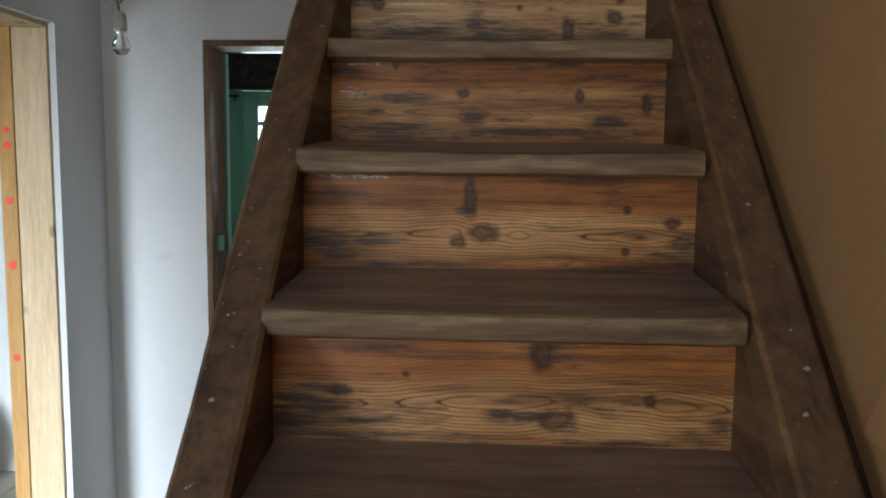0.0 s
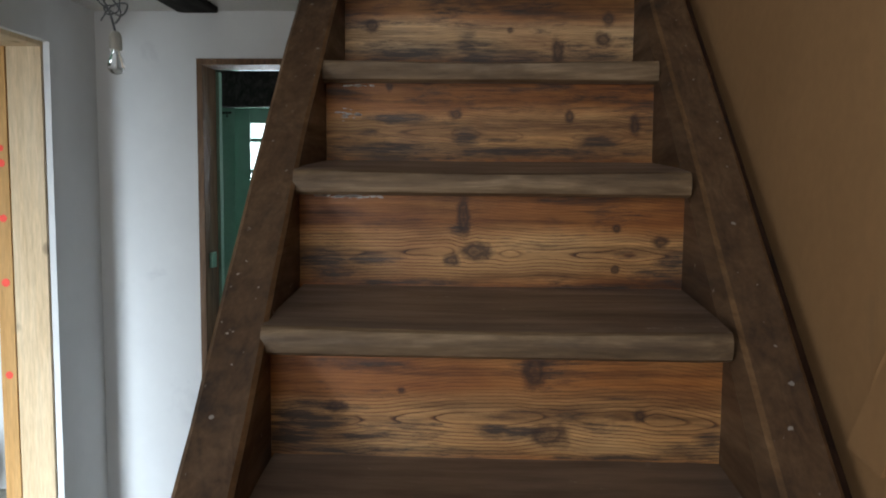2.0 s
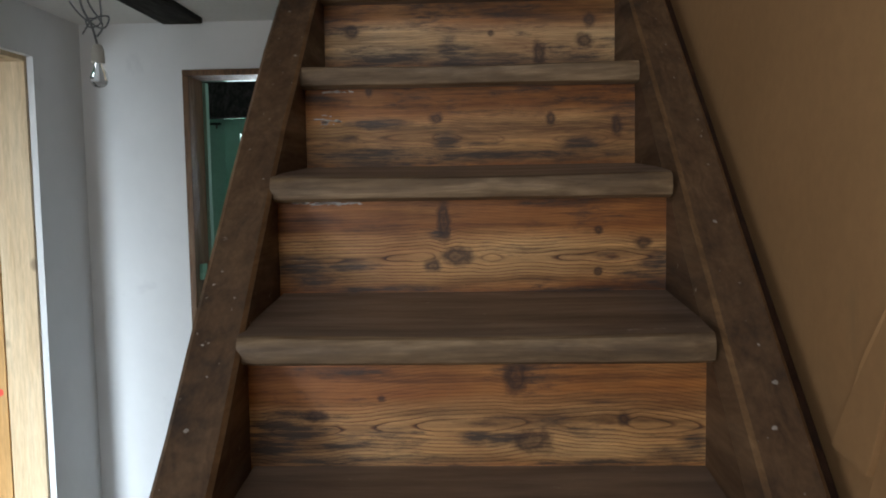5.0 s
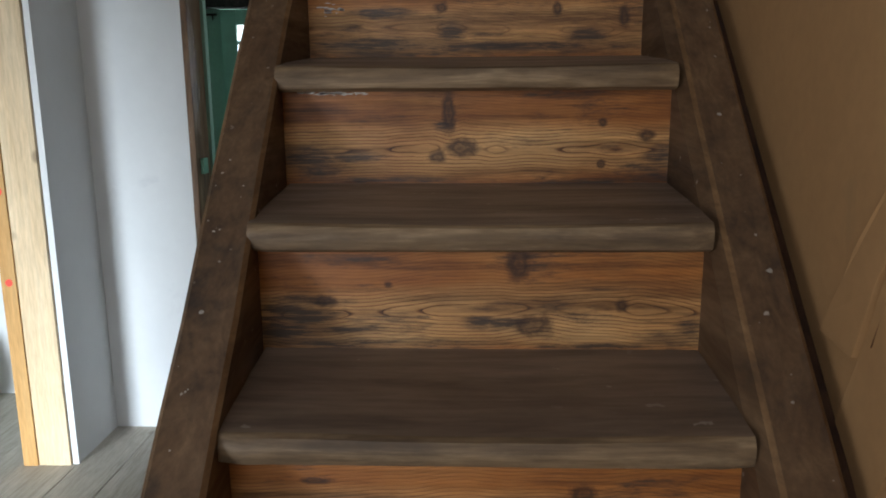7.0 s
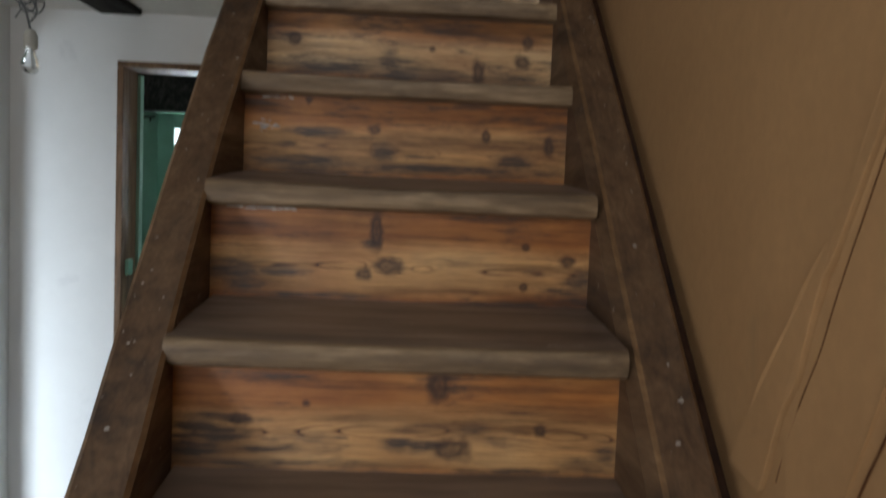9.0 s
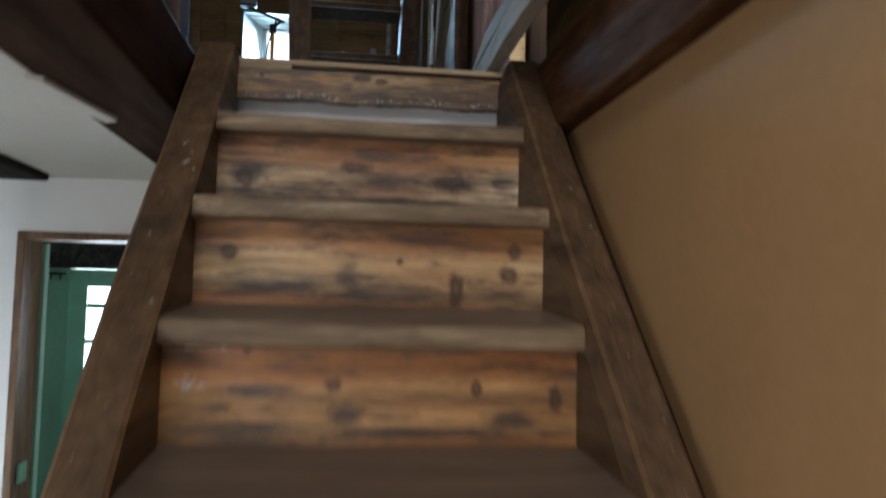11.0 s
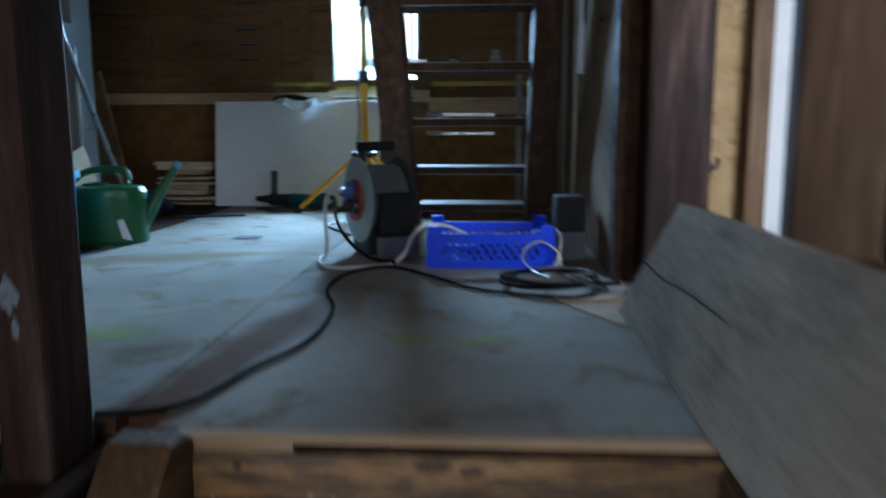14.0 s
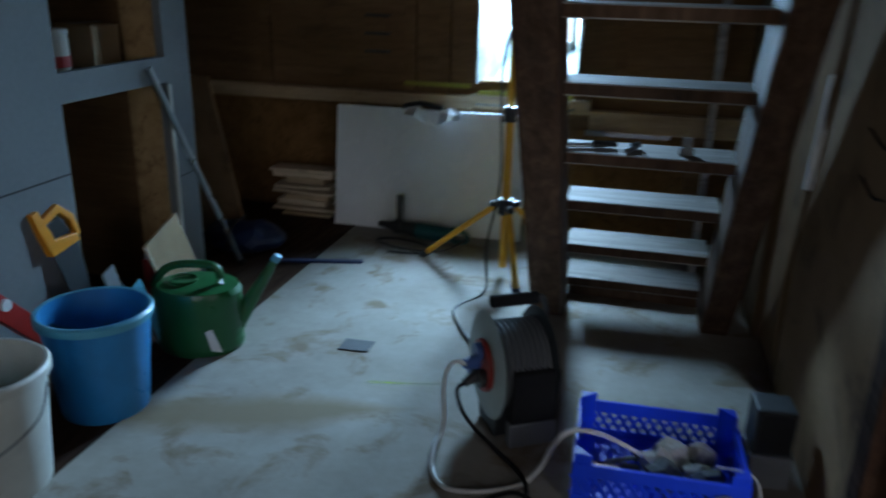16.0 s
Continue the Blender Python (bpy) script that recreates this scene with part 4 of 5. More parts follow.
def attic_wall():
    """Battens, rails and slats on the boarded gable."""
    w = bpy.data.objects["wall_attic_north"]
    part("rail", box(-2.2, -0.47, 6.235, 6.28, 3.13, 3.19), M_PINE_X, w, "pale sawn rail", 0.002)
    part("rail", box(0.07, 0.72, 6.235, 6.28, 3.07, 3.16), M_PINE_X, w, "pale sawn rail", 0.002)
    part("rail", box(-0.47, 0.07, 6.23, 6.28, 3.14, 3.2), M_PINE_X, w, "pale sawn rail", 0.002)
    for x in (-1.5, -0.78, -0.62, 0.16, 0.56):
        part("batten", box(x, x + 0.05, 6.25, 6.28, 3.2, 4.6), M_PANEL, w)
    part("yellow_tape", box(-0.78, -0.47, 6.243, 6.249, 3.225, 3.245), M_TAPE, w, "yellow sealing tape")
    part("yellow_tape", box(0.09, 0.62, 6.243, 6.249, 3.22, 3.245), M_TAPE, w, "yellow sealing tape")
    for z in (3.36, 3.44, 3.52, 3.66, 3.74, 3.82):
        part("slot", box(-0.98, -0.86, 6.27, 6.279, z, z + 0.012), M_BLACK, w)
    for z in (3.62, 4.05):
        part("rail", box(-2.2, -0.47, 6.255, 6.28, z, z + 0.035), M_PANEL, w)
    part("stud", box(0.5, 0.58, 6.2, 6.28, 2.6, 3.07), M_PANEL, w)
    part("lower_panel", box(0.02, 0.7, 6.262, 6.279, 2.592, 3.068), M_OSB_DARK, w, "orange-brown chipboard lining")
    part("lower_panel", box(-2.1, -0.46, 6.262, 6.279, 2.592, 3.128), M_OSB_DARK, w, "orange-brown chipboard lining")


attic_wall()
win = thing("window_1", "small attic window with white foil reveal and tape", "window")
win["kind"] = "structure"
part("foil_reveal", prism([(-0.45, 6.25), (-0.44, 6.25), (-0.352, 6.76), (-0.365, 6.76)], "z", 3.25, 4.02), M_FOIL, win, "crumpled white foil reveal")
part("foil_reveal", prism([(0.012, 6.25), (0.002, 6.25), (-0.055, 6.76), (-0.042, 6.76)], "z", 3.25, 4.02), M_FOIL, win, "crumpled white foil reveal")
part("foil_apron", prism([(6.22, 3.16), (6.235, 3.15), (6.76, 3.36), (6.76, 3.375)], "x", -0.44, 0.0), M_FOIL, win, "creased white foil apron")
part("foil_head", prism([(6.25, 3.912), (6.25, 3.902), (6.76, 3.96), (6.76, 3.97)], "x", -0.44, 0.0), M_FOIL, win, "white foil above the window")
part("window_frame", box(-0.36, -0.33, 6.74, 6.79, 3.36, 4.0), M_WHITE_PL, win, bevel=0.004)
part("window_frame", box(-0.08, -0.05, 6.74, 6.79, 3.36, 4.0), M_WHITE_PL, win, bevel=0.004)
part("window_frame", box(-0.36, -0.05, 6.74, 6.79, 3.365, 3.41), M_WHITE_PL, win, bevel=0.004)
part("window_frame", box(-0.36, -0.05, 6.74, 6.79, 3.94, 4.0), M_WHITE_PL, win, bevel=0.004)
part("tape", box(-0.43, -0.01, 6.24, 6.246, 3.2, 3.22), M_TAPE, win, "yellow tape strip")
structure("backdrop_attic_window", box(-1.4, 1.0, 7.1, 7.12, 2.8, 4.8), M_DAY, "bright overcast daylight outside the window", "backdrop")

# closet behind the partition
# Closet side split by colour: pale where light falls, dark for the shade inside.
structure("wall_closet_side", box(-2.0, -1.452, 5.15, 5.17, 2.59, 4.3), M_PANEL, "dark closet side", "wall")
structure("wall_closet_strip", box(-1.45, -1.331, 5.14, 5.17, 2.59, 4.3), M_OSB, "chipboard strip at the closet opening, kept pale as the lit part", "wall")
structure("wall_closet_back", box(-2.02, -2.0, 4.4, 5.2, 2.59, 4.3), M_PANEL, "dark closet back", "wall")
structure("wall_closet_other_side", box(-2.0, -1.331, 4.55, 4.57, 2.59, 4.3), M_PANEL, "dark closet side", "wall")
structure("shelf_closet", box(-2.0, -1.335, 4.575, 5.145, 3.36, 3.40), M_PANEL, "dark closet shelf board", "shelf")
structure("trim_partition_edge", box(-1.329, -1.294, 5.152, 5.166, 2.6, 3.33), M_WHITE_PL, "white partition edge bead", "trim")
structure("trim_joint", box(-1.3005, -1.298, 2.0, 4.628, 3.138, 3.143), M_BLACK, "dark joint between plasterboards", "trim")
structure("trim_joint_upper", box(-1.3005, -1.298, 5.155, 5.298, 3.0, 3.004), M_BLACK, "dark joint between plasterboards", "trim")
for k, (yy, c, w, h) in enumerate(((4.86, M_WHITE_PL, 0.05, 0.11), (5.03, M_PAPER, 0.07, 0.13), (4.72, M_GREYPL, 0.04, 0.09))):
    jar = thing("storage_jar", ["white paint tub with a red band on the closet shelf", "pale cardboard box on the closet shelf", "small grey tin on the closet shelf"][k], ["tub", "box", "tin"][k], (-1.5, yy, 3.40))
    part("body", lathe([(w * 0.92, 0), (w, 0.01), (w, h * 0.85), (w * 0.95, h)], seg=20) if k != 1 else box(-w, w, -w, w, 0, h), c, jar, bevel=0.003)
    if k != 1:
        part("band", lathe([(w * 1.02, h * 0.1), (w * 1.03, h * 0.12), (w * 1.03, h * 0.4), (w * 1.02, h * 0.42)], seg=20), M_RED if k == 0 else M_BLACK, jar)
        part("lid", lathe([(w * 1.04, h), (w * 1.05, h + 0.004), (w * 1.04, h + 0.015), (w * 0.9, h + 0.018)], seg=20), M_WHITE_PL, jar)
    else:
        part("flap", box(-w, w, -w, 0.0, h + 0.001, h + 0.005), c, jar)
        part("tape", box(-0.012, 0.012, -w, w, h + 0.006, h + 0.007), M_GREYPL, jar)

# right side: plank wall, posts, panels
plank_wall = structure("wall_plank_east", box(0.775, 0.80, 4.2, 6.3, 2.59, 4.7), M_PANEL, "rough brown plank wall beside the ladder stair", "wall")
part("wide_board", box(0.742, 0.774, 4.172, 5.3, 2.591, 4.69), M_BROADBOARD, plank_wall, "broad grey-brown board", 0.004)
for yy, zz, l in ((4.3, 3.43, 0.2), (4.33, 3.33, 0.16)):
    part("split", tube([(0.741, yy, zz), (0.7405, yy + 0.4 * l, zz - 0.012), (0.741, yy + l, zz + 0.006)], 0.003, 6), M_RUBBER, plank_wall, "dark split in the board")
ys = [5.3, 5.6, 5.9, 6.24]
for k, (a, b) in enumerate(zip(ys, ys[1:])):
    t0 = 0.745 + 0.004 * math.sin(k * 2.1)
    part("plank", box(t0 - 0.03, 0.774, a + 0.004, b - 0.004, 2.591, 4.69), M_PLANKWALL, plank_wall, bevel=0.004)
structure("post_dark", box(0.738, 0.798, 4.09, 4.17, 2.59, 4.7), M_BEAM, "dark squared timber post", "post", 0.006)
structure("post_red", box(0.802, 0.966, 4.0, 4.12, 2.59, 4.7), M_REDPOST, "glossy red-brown hewn timber post", "post", 0.014)
structure("panel_chipboard", box(0.968, 1.056, 4.06, 4.10, 2.59, 4.7), M_OSB, "sunlit chipboard strip between posts", "panel")
structure("post_brown", box(1.058, 1.112, 4.02, 4.12, 2.59, 4.7), M_DOORWOOD, "brown timber stud", "post", 0.006)
structure("panel_plasterboard", box(1.114, 2.1, 4.06, 4.09, 2.59, 4.7), M_WHITE, "pale plasterboard panel beside the stud", "panel")
structure("post_near", box(0.826, 0.955, 3.08, 3.13, 2.59, 4.7), M_LADDER, "rough brown upright plank", "post", 0.008)
structure("post_near_second", box(0.96, 1.2, 3.075, 3.12, 2.59, 4.7), M_LADDER, "rough brown upright plank", "post", 0.008)
hook = thing("wall_hook", "small black iron hook on the chipboard strip", "hook", (0.975, 4.06, 2.9))
part("prong", tube([(0, 0, 0), (0, -0.02, 0), (0.005, -0.045, 0.005), (0.008, -0.05, 0.03)], 0.005), M_BLACK, hook)
part("plate", box(-0.008, 0.008, -0.004, 0, -0.015, 0.015), M_BLACK, hook)


def leaning_board():
    """The wide board set on edge along the stair opening."""
    b = thing("guard_board", "wide grey board set on edge beside the stair opening", "board", (0, 0, 0))
    bm = bmesh.new()
    rows = []
    for yk in range(8):
        f = yk / 7
        yb = 3.72 + (1.5 - 3.72) * f
        yt = 3.45 + (1.45 - 3.45) * f
        rise = 0.03 * f
        w = 0.004 * math.sin(yk * 1.7)
        rows.append([bm.verts.new((0.690 + w, yb, 2.597 + rise)), bm.verts.new((0.757 + w, yt, 2.868 + rise)), bm.verts.new((0.797 + w, yt, 2.858 + rise)), bm.verts.new((0.730 + w, yb, 2.592 + rise))])
    for a, c in zip(rows, rows[1:]):
        for k in range(4):
            bm.faces.new((a[k], a[(k + 1) % 4], c[(k + 1) % 4], c[k]))
    bm.faces.new(rows[0])
    bm.faces.new(rows[-1][::-1])
    part("board", bm, M_GREYBOARD, b, bevel=0.006)
    part("crack", tube([(0.7225, 3.60, 2.735), (0.722, 3.4, 2.732), (0.7245, 3.25, 2.742), (0.726, 3.0, 2.748)], 0.0018, 5), M_RUBBER, b, "dark split along the grain")
    part("crack", tube([(0.733, 2.9, 2.775), (0.7345, 2.6, 2.782), (0.7355, 2.3, 2.785)], 0.0012, 5), M_RUBBER, b, "dark split along the grain")


leaning_board()

# raw lumber beside the post
lum = thing("sawn_plank", "pale freshly sawn plank lying on wood blocks", "plank", (0, 0, 0))
part("plank", box(-1.1, -0.21, 2.78, 2.9, 2.62, 2.665), M_PALE, lum, bevel=0.002)
blk = thing("wood_block", "pale sawn wood block under the plank", "block", (0, 0, 0))
part("block", box(-0.47, -0.36, 2.76, 2.9, 2.59, 2.6195), M_PALE, blk, bevel=0.002)
blk2 = thing("wood_block", "dark old wood block under the plank", "block", (0, 0, 0))
part("block", box(-0.335, -0.235, 2.79, 2.9, 2.566, 2.6195), M_BEAM, blk2, bevel=0.003)
M_SCRAP = mottled("torn_paper", (0.1, 0.12, 0.15), (0.26, 0.3, 0.34), 60, 0.8, 0.2)
for nm, cx, cz, rx, rz in (("post_west_patch", -0.18, 2.812, 0.011, 0.022), ("post_west_patch_small", -0.175, 2.77, 0.005, 0.012)):
    rim = [(cx + rx * (1 + 0.55 * noise.noise((k * 0.9, cz * 50, 0.0))) * math.cos(k * math.pi / 9), cz + rz * (1 + 0.55 * noise.noise((k * 0.9, cz * 50, 0.0))) * math.sin(k * math.pi / 9)) for k in range(18)]
    structure(nm, prism(rim, "y", 2.8595, 2.8618), M_SCRAP, "torn pale blue paper scrap on the post", "label")


# ---- ladder stair ----
def ladder():
    lad = thing("ladder_stair", "steep dark timber ladder stair with pale-topped treads", "ladder")
    for xa, xb in ((-0.02, 0.088), (0.55, 0.645)):
        pts = [(5.28, 2.592), (5.52, 2.592), (5.52 - 1.45, 2.592 + 2.0), (5.28 - 1.45, 2.592 + 2.0)]
        part("stringer", prism(pts, "x", xa, xb), M_LADDER, lad, bevel=0.008)
    steps = [(5.56, 2.66), (5.42, 2.836), (5.24, 3.042), (5.01, 3.246), (4.85, 3.46), (4.66, 3.66), (4.5, 3.87), (4.34, 4.08), (4.18, 4.29)]
    for k, (y, z) in enumerate(steps):
        # Tread tops take the paler material, all other faces the dark one.
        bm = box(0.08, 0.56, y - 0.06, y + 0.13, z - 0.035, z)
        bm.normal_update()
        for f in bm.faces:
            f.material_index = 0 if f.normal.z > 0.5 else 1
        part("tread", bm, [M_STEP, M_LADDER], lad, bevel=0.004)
        part("peg", cyl((-0.034, y + 0.02, z - 0.018), (-0.018, y + 0.02, z - 0.018), 0.011, seg=10), M_BLACK, lad)
    part("kick_board", box(0.09, 0.55, 5.5, 5.53, 2.592, 2.625), M_LADDER, lad)
    part("side_strip", box(0.525, 0.55, 5.70, 5.74, 2.592, 3.75), M_STEP, lad, "pale upright strip behind the treads")
    for k, (x, l) in enumerate(((0.14, 0.09), (0.27, 0.05))):
        tl = thing("hand_tool", "small grey hand tool lying on a ladder tread", "tool", (x, 5.02, 3.246), 20 + 50 * k)
        part("shaft", cyl((-l, 0, 0.008), (l * 0.2, 0, 0.008), 0.007, seg=10), M_STEEL, tl)
        part("grip", cyl((l * 0.2, 0, 0.011), (l, 0, 0.011), 0.011, 0.009, seg=10), M_BLACK, tl)
    ob = thing("putty_knife", "steel putty knife standing on the ladder tread", "tool", (0.42, 5.02, 3.246))
    part("blade", box(-0.014, 0.014, -0.002, 0.002, 0.02, 0.05), M_GREYPL, ob)
    part("grip", box(-0.02, 0.02, -0.012, 0.012, 0, 0.022), M_GREYPL, ob, bevel=0.004)
    for k in range(2):
        lv = thing("tool_rail", "steel straightedge hung behind the ladder stair", "tool", (0.12 + 0.0 * k, 6.2, 2.96 + 0.1 * k))
        part("blade", box(0, 0.3, 0, 0.012, 0, 0.016), M_STEEL, lv)
        part("hanger", box(0.14, 0.16, 0.012, 0.08, 0.002, 0.014), M_PANEL, lv)
        part("grip", box(-0.06, 0.03, -0.006, 0.01, -0.002, 0.022), M_GREYPL, lv, bevel=0.003)


ladder()
pipe = thing("wall_conduit", "pale conduit pipe fixed up the plank wall", "pipe", (0, 0, 0))
part("pipe", tube([(0.734, 4.98, 2.6), (0.734, 4.97, 3.0), (0.734, 4.9, 3.3), (0.734, 4.8, 3.7), (0.734, 4.78, 4.6)], 0.007), M_PLANKWALL, pipe)
part("sleeve", cyl((0.731, 4.925, 3.2), (0.731, 4.85, 3.5), 0.011, seg=12), M_LABEL, pipe, "pale blue sleeve")

# ---- things on the attic floor ----
wb = thing("leaning_sheet", "large white glossy panel leaning on the gable wall", "panel", (0, 0, 0))
part("sheet", prism([(6.03, 2.593), (6.045, 2.593), (6.12, 3.14), (6.105, 3.14)], "x", -1.055, -0.178), M_GLASSY, wb, bevel=0.002)
part("label", prism([(6.0765, 2.94), (6.078, 2.94), (6.0825, 2.98), (6.081, 2.98)], "x", -0.3, -0.2), M_LABEL, wb, "small white label")
part("label", prism([(6.056, 2.785), (6.0575, 2.785), (6.062, 2.83), (6.0605, 2.83)], "x", -0.27, -0.19), M_LABEL, wb, "small white label")
foil = thing("foil_scrap", "crumpled silver foil scrap draped over the panel", "foil", (0, 0, 0))
bm = bmesh.new()
g = [[bm.verts.new((-0.72 + 0.05 * i + 0.01 * math.sin(j * 3), 6.075 + 0.012 * math.sin(i * 2.3 + j) - 0.02 * j, 3.147 + 0.012 * math.sin(i * 1.9) - 0.03 * j * (1 - abs(i - 3) / 5))) for j in range(3)] for i in range(6)]
for a, b in zip(g, g[1:]):
    for j in range(2):
        bm.faces.new((a[j], b[j], b[j + 1], a[j + 1]))
fo = part("sheet", bm, M_SILVER, foil)
fo.modifiers.new("thick", "SOLIDIFY").thickness = 0.002
part("edge_fold", tube([(-0.74, 6.1, 3.15), (-0.66, 6.11, 3.165), (-0.56, 6.1, 3.15)], 0.012, 8), M_BLACK, foil, "dark folded edge")

for k in range(9):
    bd_ = thing("stacked_board", "thin pale board in a stack by the gable", "board", (-1.22, 6.15, 2.592 + 0.027 * k), 4 * math.sin(k * 2.7), group="stacked boards")
    e = 0.13 + 0.03 * math.sin(k * 1.9)
    part("board", box(-e - 0.02 * (k % 3), e * 0.9, -0.055, 0.05, 0, 0.012 + 0.013 * ((k * 5) % 4 > 1) + 0.0005), M_PALE if k % 3 else M_PINE_X, bd_, bevel=0.002)

mb = thing("wall_board", "brown chipboard offcut leaning by the gable", "board", (0, 0, 0))
part("board", prism([(6.225, 2.862), (6.232, 2.862), (6.232, 3.12), (6.225, 3.12)], "x", -1.4, -0.9), M_OSB_DARK, mb)


def tripod():
    t = thing("tripod_lamp", "yellow tripod work-lamp stand with black joints", "tripod", (-0.178, 5.6, FLOOR_UP + 0.003))
    part("pole", cyl((0, 0, 0.04), (0, 0, 0.64), 0.016, seg=14), M_YELLOW, t, smooth=True)
    part("pole", cyl((0, 0, 0.64), (0.0, 0, 0.98), 0.012, seg=14), M_YELLOW, t, "slim upper pole section", smooth=True)
    part("pole", cyl((0, 0, 0.98), (0.05, 0, 1.03), 0.009, seg=12), M_BLACK, t, "thin black top section", smooth=True)
    part("collar", cyl((0, 0, 0.61), (0, 0, 0.665), 0.024, seg=14), M_BLACK, t)
    part("collar", cyl((0, 0, 0.95), (0, 0, 1.0), 0.02, seg=14), M_BLACK, t)
    part("hub", cyl((0, 0, 0.255), (0, 0, 0.315), 0.03, seg=14), M_BLACK, t)
    for k, (fx, fy) in enumerate(((-0.355, 0.12), (0.08, -0.16), (0.22, 0.28))):
        v = Vector((fx, fy, 0)).normalized()
        leg = part("leg", cyl((v.x * 0.04, v.y * 0.04, 0.285), (fx, fy, 0.012), 0.012, seg=10), M_YELLOW, t, smooth=True)
        part("rubber_foot", cyl((fx - v.x * 0.02, fy - v.y * 0.02, 0.026), (fx + v.x * 0.01, fy + v.y * 0.01, 0.001), 0.015, seg=10), M_BLACK, leg)
        part("knob", cyl((v.x * 0.03, v.y * 0.03, 0.285), (v.x * 0.065, v.y * 0.065, 0.285), 0.014, seg=10), M_BLACK, t)
    part("crossbar", cyl((-0.2, 0, 1.12), (0.07, 0, 1.02), 0.009, seg=10), M_BLACK, t)
    for x, z in ((-0.15, 1.1),):
        lp = part("lamp_head", prism([(-0.05, 0.0), (0.05, 0.0), (0.035, 0.11), (-0.035, 0.11)], "y", -0.04, 0.03, None), M_BLACK, t, "black work-lamp head", 0.006)
        lp.location = (x, 0, z)
        part("grille", box(-0.045, 0.045, -0.047, -0.042, 0.012, 0.1), M_GREYPL, lp)
    part("cord", tube([(0.02, -0.025, 1.02), (-0.03, -0.03, 0.8), (-0.02, -0.03, 0.4), (-0.05, -0.1, 0.15), (-0.03, -0.2, 0.01), (-0.1, -0.4, 0.006), (0.05, -0.7, 0.006)], 0.005), M_BLACK, t)


tripod()


def cable_reel():
    r = thing("cable_reel", "grey metal cable reel with wound cable and plugs", "cable reel", (0.025, 4.55, FLOOR_UP + 0.003), 31)
    r.scale = (0.88, 1.0, 1.02)
    ax = lambda x: pose(x, 0, 0.175, 0, 90, 0)
    part("disc", lathe([(0.0, -0.004), (0.13, -0.004), (0.138, 0.0), (0.13, 0.004), (0.0, 0.004)][1:4], ax(-0.075), 40), M_REELDISC, r, "galvanised front disc", smooth=True)
    part("disc", lathe([(0.13, -0.004), (0.138, 0.0), (0.13, 0.004)], ax(0.085), 40), M_CHARCOAL, r, "dark rear disc", smooth=True)
    for k in range(9):
        part("cable_winding", lathe([(0.098, -0.0075), (0.109, -0.004), (0.112, 0.0), (0.109, 0.004), (0.098, 0.0075)], ax(-0.06 + 0.0165 * k), 36), M_CABLE_G, r, smooth=True)
    part("hub_plate", lathe([(0.066, -0.012), (0.068, -0.006), (0.068, 0.0)], ax(-0.083), 30), M_RUST, r, "red socket plate")
    for k in range(3):
        a = radians(90 + 120 * k)
        part("socket", cyl((-0.095, 0.038 * math.cos(a), 0.175 + 0.038 * math.sin(a)), (-0.115, 0.038 * math.cos(a), 0.175 + 0.038 * math.sin(a)), 0.024, seg=16), M_BLUEPLUG if k != 1 else M_BLACK, r, "blue socket cap")
    part("plug", cyl((-0.115, -0.02, 0.2), (-0.16, -0.04, 0.205), 0.02, 0.012, seg=14), M_BLUEPLUG, r, "pale blue plug")
    part("plug", cyl((-0.115, -0.02, 0.16), (-0.155, -0.035, 0.15), 0.018, 0.01, seg=14), M_BLACK, r, "black plug")
    part("stand_block", prism([(-0.06, 0.0), (0.06, 0.0), (0.09, 0.175), (-0.09, 0.175)], "x", -0.07, 0.09), M_CHARCOAL, r, "black plastic stand block", 0.006)
    part("stand_foot", prism([(-0.122, 0.0), (-0.1, 0.0), (-0.088, 0.06), (-0.114, 0.06)], "x", -0.05, 0.1), M_CABLE_G, r, "grey plastic stand foot", 0.004)
    part("side_cover", prism([(-0.116, 0.061), (-0.086, 0.061), (-0.085, 0.205), (-0.122, 0.2)], "x", -0.045, 0.098), M_RUBBER, r, "black side cover", 0.006)
    part("frame_bar", tube([(0.09, 0.0, 0.02), (0.1, 0.0, 0.2), (0.095, 0.0, 0.33), (0.05, 0, 0.345), (-0.06, 0, 0.345)], 0.009), M_CHARCOAL, r)
    part("handle", cyl((-0.07, 0, 0.346), (0.07, 0, 0.346), 0.016, seg=14), M_RUBBER, r, "black rubber handle", smooth=True)


cable_reel()


